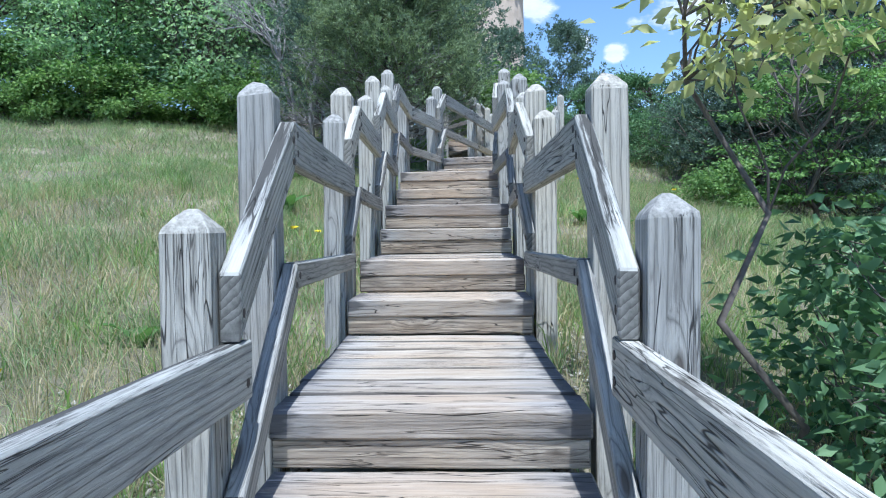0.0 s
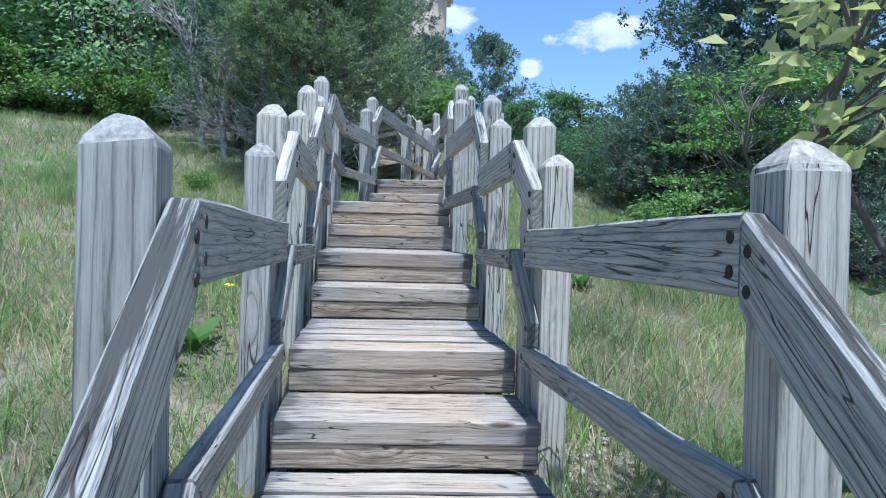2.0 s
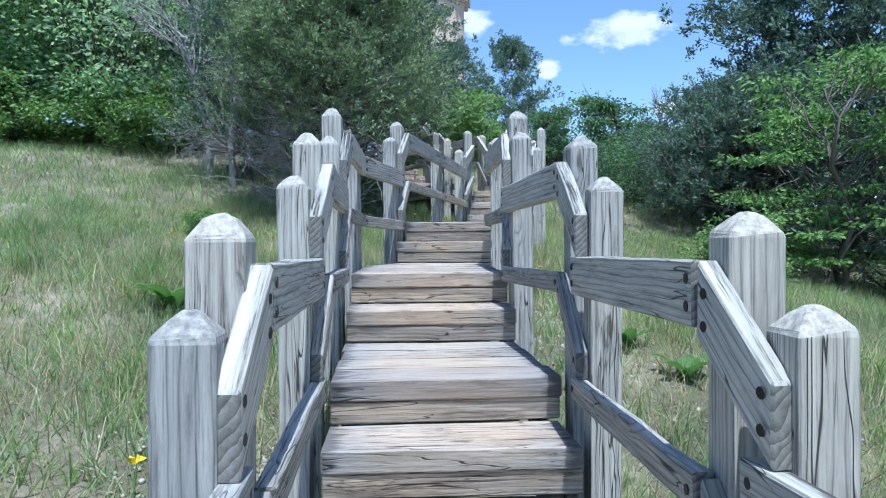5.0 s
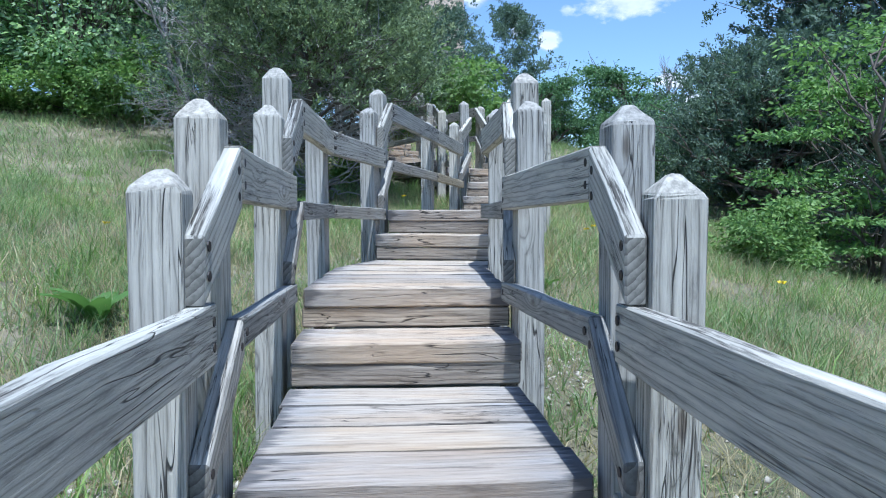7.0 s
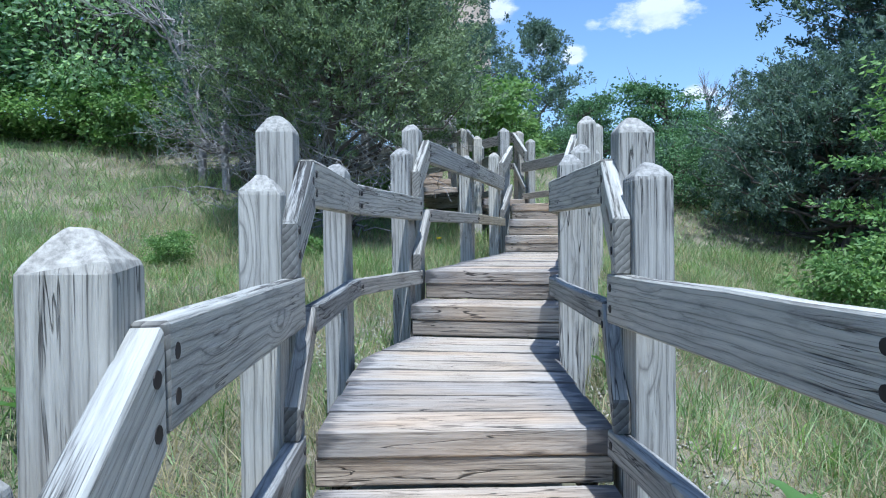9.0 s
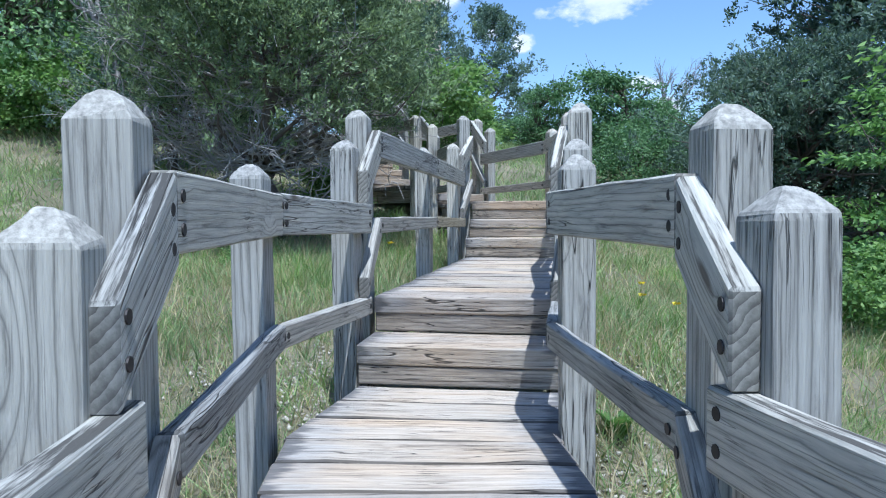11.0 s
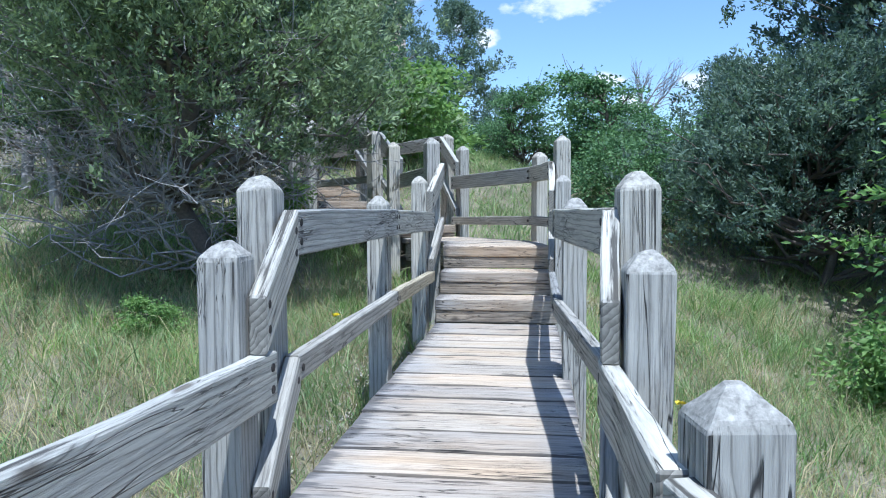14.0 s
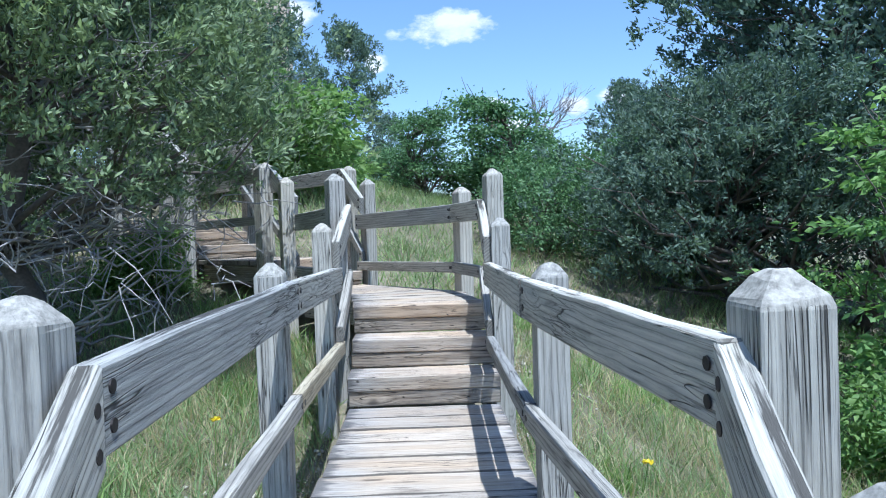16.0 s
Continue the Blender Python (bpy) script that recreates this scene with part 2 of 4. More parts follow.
soil = Mat("meadow_soil", 0.95)
sc = soil.coords((1, 1, 1), False)
scol = soil.ramp(soil.noise(sc, 1.2, 6.0), [(0.32, (0.10, 0.10, 0.055)), (0.5, (0.17, 0.15, 0.10)), (0.66, (0.34, 0.29, 0.215))])
scol = soil.mix(soil.ramp(soil.noise(sc, 14.0, 5.0), [(0.35, (0.6, 0.6, 0.6)), (0.6, (0, 0, 0))]), scol, (0.12, 0.12, 0.07))
soil.link(scol, soil.b.inputs["Base Color"])
soil.bump(soil.noise(sc, 25.0, 5.0), 0.8, 0.04)
M_SOIL = soil.m


# ---- ground ----
GY = [-60, -10, 0, 3, 5, 7, 9, 10.5, 12.5, 14.5, 18, 21, 25, 50, 100, 400, 3000]
GZ = [-9, -3.0, -0.95, -0.36, 0.05, 0.46, 0.83, 1.05, 1.22, 1.55, 2.45, 3.35, 3.95, 5.5, 8, 11, 11]


def ground_z(x, y):
    """Height of the hillside: up the slope, falling away towards +x."""
    x, y = np.asarray(x, float), np.asarray(y, float)
    z = np.interp(y, GY, GZ)
    side = np.where(x > 1.4, -0.17 * np.minimum(x - 1.4, 22), 0.09 * np.minimum(np.maximum(-x - 1, 0), 25))
    bumps = 0.05 * np.sin(1.3 * x + 0.7 * y) + 0.04 * np.sin(2.1 * y - 0.9 * x) + 0.02 * np.sin(5 * x + 3.3 * y)
    near = np.exp(-(np.minimum(np.abs(x - 0.25), 3)) ** 2)
    return z + side + bumps * (1 - 0.8 * near)


def mesh_object(name, verts, faces, mat, parent=None):
    me = bpy.data.meshes.new(name)
    me.from_pydata([tuple(v) for v in verts] if not isinstance(verts, np.ndarray) else verts.tolist(), [], faces.tolist() if isinstance(faces, np.ndarray) else faces)
    me.materials.append(mat)
    me.update()
    ob = new(name, me)
    if parent:
        ob.parent = parent
    return ob


def build_ground():
    a = np.concatenate([-np.geomspace(3000, 16, 24), np.arange(-15, 15.1, 0.4), np.geomspace(16, 3000, 24)])
    b = np.concatenate([-np.geomspace(3000, 8, 16), np.arange(-7, 30.1, 0.4), np.geomspace(31, 3000, 24)])
    X, Y = np.meshgrid(a, b)
    V = np.stack([X, Y, ground_z(X, Y)], -1).reshape(-1, 3)
    n = len(a)
    i = (np.arange(len(b) - 1)[:, None] * n + np.arange(n - 1)[None]).ravel()
    ob = mesh_object("ground", V, np.stack([i, i + 1, i + n + 1, i + n], -1), M_SOIL)
    for p in ob.data.polygons:
        p.use_smooth = True
    tagged(ob, "grassy hillside soil with dry litter under the meadow", "ground", kind="structure")


build_ground()


# ---- timber pieces ----
def link_bm(name, bm, mat, parent, label=""):
    me = bpy.data.meshes.new(name)
    bm.to_mesh(me)
    bm.free()
    me.materials.append(mat)
    ob = new(name, me)
    if parent:
        ob.parent = parent
    if label:
        ob["label"] = label
    return ob


part = link_bm
rng = random.Random(4)


def timber(name, start, end, width, height, mat, parent, rise=0.0, bevel=0.006, wear=0.003, segs=5, label=""):
    """A board lying along start-end (at the middle of its underside) with plumb ends. rise: how much its far end is higher."""
    a, b = Vector(start), Vector(end)
    flat = Vector((b.x - a.x, b.y - a.y, 0))
    length = flat.length
    slope = math.atan2(b.z - a.z + rise, length)
    run, sn, cs = length / math.cos(slope), math.sin(slope), math.cos(slope)
    bm = bmesh.new()
    rings = []
    for i in range(segs + 1):
        x = run * i / segs
        jy, jz = rng.uniform(-wear, wear), rng.uniform(-wear, wear)
        rings.append([bm.verts.new((x + height * sn * up, sy * width / 2 + jy + rng.uniform(-wear, wear) * 0.5, height * cs + jz + rng.uniform(-wear, wear) * 0.6 if up else 0)) for sy, up in ((-1, 0), (1, 0), (1, 1), (-1, 1))])
    for r, s in zip(rings, rings[1:]):
        for k in range(4):
            bm.faces.new((r[k], r[(k + 1) % 4], s[(k + 1) % 4], s[k]))
    bm.faces.new(rings[0][::-1])
    bm.faces.new(rings[-1])
    bmesh.ops.recalc_face_normals(bm, faces=bm.faces)
    sharp = [e for e in bm.edges if e.calc_face_angle(0) > 0.7]
    bmesh.ops.bevel(bm, geom=sharp, offset=bevel, segments=1, affect="EDGES")
    ob = link_bm(name, bm, mat, parent, label)
    ob.matrix_world = Matrix.Translation(a) @ Matrix.Rotation(math.atan2(flat.y, flat.x), 4, "Z") @ Matrix.Rotation(-slope, 4, "Y")
    return ob


def post(x, y, bottom, top, turn, parent, size=0.116):
    """A square post with a low worn pyramid on top; grain along local x, which points up."""
    length = top - bottom
    s = size / 2
    bm = bmesh.new()
    rings = []
    for h, k in ((0, 1), (length * 0.3, 1), (length * 0.65, 1.0), (length - 0.058, 1), (length - 0.045, 0.93), (length - 0.017, 0.5), (length - 0.003, 0.22)):
        rings.append([bm.verts.new((h + rng.uniform(-0.004, 0.004) * (k < 1), sy * s * k + rng.uniform(-0.003, 0.003), sz * s * k + rng.uniform(-0.003, 0.003))) for sy, sz in ((-1, -1), (1, -1), (1, 1), (-1, 1))])
    for r, q in zip(rings, rings[1:]):
        for k in range(4):
            bm.faces.new((r[k], r[(k + 1) % 4], q[(k + 1) % 4], q[k]))
    bm.faces.new(rings[0][::-1])
    bm.faces.new(rings[-1])
    bmesh.ops.recalc_face_normals(bm, faces=bm.faces)
    sharp = [e for e in bm.edges if e.calc_face_angle(0) > 0.4]
    bmesh.ops.bevel(bm, geom=sharp, offset=0.0035, segments=1, affect="EDGES")
    ob = link_bm("post", bm, M_POST, parent)
    lean = Matrix.Rotation(rng.uniform(-0.008, 0.008), 4, "X") @ Matrix.Rotation(rng.uniform(-0.008, 0.008), 4, "Y")
    ob.matrix_world = Matrix.Translation((x, y, bottom)) @ lean @ Matrix.Rotation(turn, 4, "Z") @ Matrix.Rotation(-math.pi / 2, 4, "Y")
    return ob


def bolt_mesh():
    bm = bmesh.new()
    bmesh.ops.create_cone(bm, cap_ends=True, segments=10, radius1=0.0125, radius2=0.012, depth=0.003)
    me = bpy.data.meshes.new("bolt")
    bm.to_mesh(me)
    bm.free()
    me.materials.append(M_BOLT)
    return me


BOLT = bolt_mesh()


def bolt(board, along, up, face, width):
    """A dark bolt head on a board's face; along and up in the board's own axes."""
    ob = new("bolt", BOLT)
    ob.parent = board
    ob.matrix_basis = Matrix.Translation((along, face * (width / 2 + 0.001), up)) @ Matrix.Rotation(-face * math.pi / 2, 4, "X")
    return ob


# ---- the walk's plan: landings and the steps between them ----
Z = [-0.555, 0.0, 0.37, 0.74, 1.11, 1.48, 2.035, 2.30, 2.76]
COUNT = [3, 2, 2, 2, 2, 3, 2, 3]
# left and right edge of each landing, front to back
DECKS = [
    [((-0.43, -1.6), (0.53, -1.6)), ((-0.43, 1.52), (0.53, 1.52))],
    [((-0.43, 2.18), (0.54, 2.18)), ((-0.47, 3.74), (0.495, 3.72))],
    [((-0.47, 4.17), (0.485, 4.17)), ((-0.485, 5.23), (0.47, 5.24))],
    [((-0.49, 5.57), (0.46, 5.61)), ((-0.515, 6.64), (0.43, 6.64))],
    [((-0.52, 7.01), (0.435, 7.01)), ((-0.5, 8.28), (0.46, 8.12)), ((-0.27, 9.03), (0.65, 8.80))],
    [((-0.19, 9.41), (0.69, 9.17)), ((0.655, 12.66), (1.54, 12.42))],
    [((0.79, 13.21), (1.66, 12.95)), ((0.9, 14.0), (1.80, 14.0)), ((0.56, 14.93), (1.22, 15.33))],
    [((0.371, 15.237), (1.031, 15.637)), ((-0.36, 16.63), (0.32, 17.03))],
    [((-0.62, 17.05), (0.04, 17.45)), ((-1.30, 18.16), (-0.64, 18.56))],
]


def lerp(a, b, k):
    return tuple(p + (q - p) * k for p, q in zip(a, b))


def tread(parent, left, right, back_l, back_r, z, name="plank", mat=None, thick=0.085):
    """A plank whose front edge runs left-right and whose back edge runs back_l-back_r, top at z."""
    l, r, bl, br = (Vector((*p, 0)) for p in (left, right, back_l, back_r))
    ax = (r - l).normalized()
    base = Matrix.Translation((l.x, l.y, z - thick)) @ Matrix.Rotation(math.atan2(ax.y, ax.x), 4, "Z")
    inv = base.inverted()
    bm = bmesh.new()
    n = 6
    wob = [rng.uniform(-0.004, 0.004) for _ in range(n + 1)]
    ends = rng.uniform(-0.008, 0.008), rng.uniform(-0.008, 0.008)
    tilt = rng.uniform(-0.003, 0.003)
    z += rng.uniform(-0.0035, 0.0035) if name == "plank" else 0.0
    rows = []
    for i in range(n + 1):
        k = i / n
        f = inv @ (l.lerp(r, k) + Vector((0, 0, z)))
        b = inv @ (bl.lerp(br, k) + Vector((0, 0, z)))
        e = ends[0] * (1 - k) + ends[1] * k
        top = thick + wob[i] * 0.5 + tilt
        rows.append([bm.verts.new(p) for p in ((f.x + e, f.y + wob[i], 0), (f.x + e, f.y + wob[i], top), (b.x + e, b.y, top - tilt), (b.x + e, b.y, 0))])
    for r0, r1 in zip(rows, rows[1:]):
        for k in range(4):
            bm.faces.new((r0[k], r0[(k + 1) % 4], r1[(k + 1) % 4], r1[k]))
    bm.faces.new(rows[0])
    bm.faces.new(rows[-1][::-1])
    bmesh.ops.recalc_face_normals(bm, faces=bm.faces)
    sharp = [e for e in bm.edges if e.calc_face_angle(0) > 0.7]
    bmesh.ops.bevel(bm, geom=sharp, offset=0.007, segments=1, affect="EDGES")
    ob = link_bm(name, bm, mat or M_DECK, parent)
    ob.matrix_world = base
    return ob


def build_landing(k, label):
    root = new("landing")
    z = Z[k]
    rows = DECKS[k]
    root.location = (0, 0, 0)
    for (l0, r0), (l1, r1) in zip(rows, rows[1:]):
        length = (math.dist(l0, l1) + math.dist(r0, r1)) / 2
        n = max(2, round(length / 0.235))
        gap = 0.0055 / length
        for i in range(n):
            a, b = i / n + (gap if i else 0), (i + 1) / n - gap
            first = i == 0 and (l0, r0) == rows[0]
            tread(root, lerp(l0, l1, a), lerp(r0, r1, a), lerp(l0, l1, b), lerp(r0, r1, b), z, mat=M_DECK if first else M_PLANK, thick=0.088 if first else 0.05)
        for side in (0, 1):
            inset = 0.07 if side == 0 else -0.07
            p, q = (l0, l1) if side == 0 else (r0, r1)
            p, q = lerp(p, q, 0.06), lerp(p, q, 0.97)
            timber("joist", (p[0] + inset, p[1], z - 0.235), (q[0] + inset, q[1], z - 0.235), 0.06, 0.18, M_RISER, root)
    tagged(root, label, "landing", "landings of the hillside stairs")
    return root


def build_steps(k, count):
    """Steps from landing k up to landing k + 1: risers and the treads between."""
    root = new("stair_flight")
    bl, br = DECKS[k][-1]
    fl, fr = DECKS[k + 1][0]
    for i in range(count):
        rise = (Z[k + 1] - Z[k]) / count
        z = Z[k] + rise * i
        a0 = i / (count - 1) if count > 1 else 0
        l, r = lerp(bl, fl, a0), lerp(br, fr, a0)
        # riser timber under the nosing of the next tread
        d = Vector((fl[0] - bl[0], fl[1] - bl[1])).normalized()
        o = Vector((d.x, d.y)) * 0.035
        last = i == count - 1
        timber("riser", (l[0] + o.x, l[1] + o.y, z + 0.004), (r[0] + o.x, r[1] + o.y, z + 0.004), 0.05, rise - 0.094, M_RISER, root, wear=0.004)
        if not last:
            l2, r2 = lerp(bl, fl, (i + 1) / (count - 1)), lerp(br, fr, (i + 1) / (count - 1))
            tread(root, l, r, (l2[0] + o.x * 0.2, l2[1] + o.y * 0.2), (r2[0] + o.x * 0.2, r2[1] + o.y * 0.2), z + rise, "tread", M_DECK, 0.088)
    for p, q, inset in ((bl, fl, 0.03), (br, fr, -0.03)):
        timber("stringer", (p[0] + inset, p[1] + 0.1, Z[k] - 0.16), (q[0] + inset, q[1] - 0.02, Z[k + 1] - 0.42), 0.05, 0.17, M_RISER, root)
    tagged(root, "weathered grey timber steps with tan worn treads", "steps", "flights of the hillside stairs")
    return root


for k in range(9):
    build_landing(k, "weathered plank landing, pale grey and tan boards")
for k in range(8):
    build_steps(k, COUNT[k])

# ---- railings: a pair of posts at each flight, lower and upper, and mid posts ----
# side, list of stations: (lower post x, y, top), (upper post x, y, top)
LEFT = [
    ((-0.455, 1.70, 0.60), (-0.485, 2.35, 1.03)),
    ((-0.565, 3.95, 1.185), (-0.55, 4.14, 1.365)),
    ((-0.595, 5.38, 1.555), (-0.585, 5.67, 1.755)),
    ((-0.62, 6.79, 1.905), (-0.615, 7.03, 2.11)),
    ((-0.32, 9.28, 2.26), (-0.26, 9.58, 2.45)),
    ((0.56, 12.85, 2.60), (0.72, 13.40, 2.95)),
    ((0.487, 14.89, 3.05), (0.30, 15.19, 3.20)),
    ((-0.45, 16.62, 3.40), (-0.69, 17.0, 3.74)),
]
RIGHT = [
    ((0.63, 1.70, 0.62), (0.63, 2.35, 1.03)),
    ((0.58, 3.96, 1.185), (0.545, 4.16, 1.365)),
    ((0.56, 5.34, 1.54), (0.56, 5.64, 1.74)),
    ((0.487, 6.81, 1.935), (0.515, 7.06, 2.10)),
    ((0.73, 8.98, 2.24), (0.85, 9.30, 2.45)),
    ((1.63, 12.60, 2.60), (1.77, 13.10, 2.95)),
    ((1.30, 15.39, 3.06), (1.17, 15.66, 3.22)),
    ((0.41, 17.08, 3.40), (0.21, 17.42, 3.74)),
]
MIDS = {("L", 4): [(-0.60, 8.31, 2.075)], ("R", 4): [(0.53, 8.20, 2.10)], ("L", 5): [(0.18, 11.37, 2.42)], ("R", 5): [(1.14, 10.8, 2.40)], ("R", 6): [(1.80, 13.9, 2.88)]}
ENDS = {"L": (-1.4, 18.25, 3.74), "R": (-0.55, 18.65, 3.74)}
SAG = {0: 0.03, 1: -0.012, 4: 0.033, 5: 0.03, 6: 0.19}
TOP, MID, HB, HM, TB = 0.89, 0.43, 0.145, 0.085, 0.05


def inner(p, q, side):
    """The two points p, q moved from the posts' centres to the middle of a board on their inner faces."""
    d = Vector((q[0] - p[0], q[1] - p[1])).normalized()
    n = Vector((d.y, -d.x)) if side == "L" else Vector((-d.y, d.x))
    o = n * (0.057 + TB / 2 + 0.001)
    return (p[0] + o.x, p[1] + o.y), (q[0] + o.x, q[1] + o.y), d


def rail(root, p, q, side, z0, z1, h, ext=(0.0, 0.0), name="top_rail", mat=None):
    a, b, d = inner(p, q, side)
    a = (a[0] - d.x * ext[0], a[1] - d.y * ext[0])
    b = (b[0] + d.x * ext[1], b[1] + d.y * ext[1])
    ob = timber(name, (*a, z0 - h), (*b, z1 - h), TB, h, mat or M_RAIL, root, wear=0.003, bevel=0.005, segs=5 if math.dist(a, b) > 0.8 else 2)
    face = -1 if side == "L" else 1
    length = math.hypot(math.dist(a, b), z1 - z0)
    lift = (z1 - z0) / length
    for e in (0.035, length - 0.035):
        for u in ((0.3, 0.72) if h > 0.1 else (0.5,)):
            bolt(ob, e + h * u * lift, h * u * math.sqrt(1 - lift * lift), face, TB)
    return ob


def build_railing(side, stations, k):
    """The railing of landing k: the upper posts of the flight below it, its mid posts and the lower posts of the flight above."""
    root = new("railing")
    up = stations[k - 1][1] if k else (stations[0][0][0], -1.5, stations[0][0][2])
    low = stations[k][0] if k < len(stations) else ENDS[side]
    chain = [up] + MIDS.get((side, k), []) + [low]
    for i, c in enumerate(chain):
        nxt = chain[min(i + 1, len(chain) - 1)]
        prv = chain[max(i - 1, 0)]
        turn = math.atan2(nxt[1] - prv[1], nxt[0] - prv[0])
        post(c[0], c[1], float(ground_z(c[0], c[1])) - 0.12, c[2], turn, root)
    z = Z[k] - SAG.get(k, 0.0)
    for i in range(len(chain) - 1):
        last = i == len(chain) - 2
        ext = (0.0, 0.06 if last else 0.0)
        rail(root, chain[i], chain[i + 1], side, z + TOP, z + TOP - (0.0 if not last else 0.02), HB, ext)
        rail(root, chain[i], chain[i + 1], side, z + MID, z + MID - (0.0 if not last else 0.02), HM, ext, "mid_rail", M_RAIL_NEW if (side, k, i) == ("L", 5, 1) else M_RAIL_DARK)
    if k < len(stations):
        n, u = stations[k]
        zz = Z[k + 1] - SAG.get(k + 1, 0.0)
        hd = HB * 1.12
        rail(root, n, u, side, z + TOP - 0.02 + hd, zz + TOP, hd, (0.03, 0.0), "sloping_rail")
        hm = HM * 1.15
        rail(root, n, u, side, z + MID - 0.02 + hm, zz + MID, hm, (0.03, 0.0), "sloping_mid_rail", M_RAIL_DARK)
    tagged(root, "weathered grey timber railing with chamfered square posts", "railing", "railings of the hillside stairs")
    return root


for k in range(9):
    build_railing("L", LEFT, k)
    build_railing("R", RIGHT, k)


# ---- plants ----
def fast_mesh(name, verts, sizes, index, mat, parent=None):
    """A mesh from arrays: vertices, corners per face and corner indices."""
    me = bpy.data.meshes.new(name)
    verts, sizes, index = np.asarray(verts, np.float32), np.asarray(sizes, np.int32), np.asarray(index, np.int32)
    me.vertices.add(len(verts))
    me.vertices.foreach_set("co", verts.ravel())
    me.loops.add(len(index))
    me.loops.foreach_set("vertex_index", index)
    me.polygons.add(len(sizes))
    me.polygons.foreach_set("loop_start", np.concatenate([[0], np.cumsum(sizes)[:-1]]).astype(np.int32))
    me.update(calc_edges=True)
    me.validate()
    me.materials.append(mat)
    ob = new(name, me)
    if parent:
        ob.parent = parent
    return ob


def unit(v):
    return v / np.maximum(np.linalg.norm(v, axis=-1, keepdims=True), 1e-9)


def leaves(name, base, way, length, width, mat, parent, gen, fold=0.25):
    """Many leaves, each a folded diamond from its stalk end at base along way."""
    n = len(base)
    side = unit(np.cross(way, gen.normal(size=(n, 3))))
    up = np.cross(side, way)
    length, width = np.broadcast_to(length, n)[:, None], np.broadcast_to(width, n)[:, None]
    mid = base + way * length * 0.45 + up * width * fold
    V = np.stack([base, mid + side * width, base + way * length - up * length * 0.1, mid - side * width], 1).reshape(-1, 3)
    i = np.arange(n)[:, None] * 4
    F = np.concatenate([i, i + 1, i + 2, i, i + 2, i + 3], 1).reshape(-1)
    return fast_mesh(name, V, np.full(2 * n, 3), F, mat, parent)


def tubes(name, paths, mat, parent, sides=6):
    """Tapered bent tubes; each path is a list of (point, radius)."""
    V, F = [], []
    for path in paths:
        pts = np.array([p for p, _ in path], float)
        rad = np.array([r for _, r in path], float)
        way = unit(np.gradient(pts, axis=0))
        ref = np.where(np.abs(way[:, 2:3]) > 0.9, np.array([[1.0, 0, 0]]), np.array([[0, 0, 1.0]]))
        a = unit(np.cross(way, ref))
        b = np.cross(way, a)
        k = np.linspace(0, 2 * np.pi, sides, endpoint=False)
        ring = pts[:, None] + rad[:, None, None] * (np.cos(k)[None, :, None] * a[:, None] + np.sin(k)[None, :, None] * b[:, None])
        o = len(V)
        V.extend(ring.reshape(-1, 3).tolist())
        for i in range(len(path) - 1):
            for j in range(sides):
                F.append((o + i * sides + j, o + i * sides + (j + 1) % sides, o + (i + 1) * sides + (j + 1) % sides, o + (i + 1) * sides + j))
    ob = mesh_object(name, V, F, mat, parent)
    for p in ob.data.polygons:
        p.use_smooth = True
    return ob


def limb(a, b, r0, r1, gen, sag=0.1, n=5):
    """A crooked branch from a to b."""
    a, b = np.array(a, float), np.array(b, float)
    size = np.linalg.norm(b - a)
    out = []
    for i in range(n + 1):
        k = i / n
        p = a + (b - a) * k + np.array([0, 0, sag * size * math.sin(math.pi * k)])
        if 0 < i < n:
            p = p + gen.normal(size=3) * size * 0.045
        out.append((p, r0 + (r1 - r0) * k))
    return out


def broadleaf(height, radius, low, seed, mat, count, leaf=0.1, clumps=46, flat=0.45, trunk_r=0.07, puff=0.17, kind="broadleaf_tree"):
    """A leafy tree: bent trunk, limbs to clumps of leaves with gaps between."""
    gen = np.random.default_rng(seed)
    root = new(kind)
    top = np.array([gen.normal() * 0.3, gen.normal() * 0.3, height * 0.88])
    trunk = limb((0, 0, -0.3), top, trunk_r * 1.5, trunk_r * 0.25, gen, 0.0, 8)
    paths, cl = [trunk], []
    for i in range(clumps):
        k = gen.random()
        z = low + (height - low) * (0.04 + 0.92 * k)
        r = radius * math.sqrt(max(0.05, 1 - (2 * k - 0.85) ** 2 / 1.6)) * math.sqrt(gen.uniform(0.18, 1.0)) * gen.uniform(0.8, 1.15)
        an = gen.uniform(0, 2 * math.pi)
        c = np.array([math.cos(an) * r, math.sin(an) * r, z])
        cl.append(c)
        h0 = max(low * 0.6, z - r * 0.7 - 0.2)
        s = np.array([p for p, _ in trunk])[np.argmin([abs(p[2] - h0) for p, _ in trunk])]
        paths.append(limb(s, c, trunk_r * 0.42, min(0.008, trunk_r * 0.2), gen, 0.08, 5))
        for _ in range(2):
            e = c + gen.normal(size=3) * radius * 0.17
            paths.append(limb(c - (c - s) * 0.25, e, min(0.012, trunk_r * 0.25), min(0.004, trunk_r * 0.12), gen, 0.05, 3))
    tubes("trunk", paths, M_BARK, root)
    cl = np.array(cl)
    pick = gen.integers(0, len(cl), count)
    size = gen.uniform(0.6, 1.35, len(cl))[pick][:, None] * radius * puff
    off = gen.normal(size=(count, 3)) * size * np.array([1, 1, flat])
    base = cl[pick] + off
    way = unit(off * np.array([1, 1, 0.3]) / size + gen.normal(size=(count, 3)) * 0.7 + np.array([0, 0, -0.45]))
    leaves("crown", base, way, leaf * gen.uniform(0.6, 1.3, count), leaf * 0.27 * gen.uniform(0.7, 1.2, count), mat, root, gen)
    return root


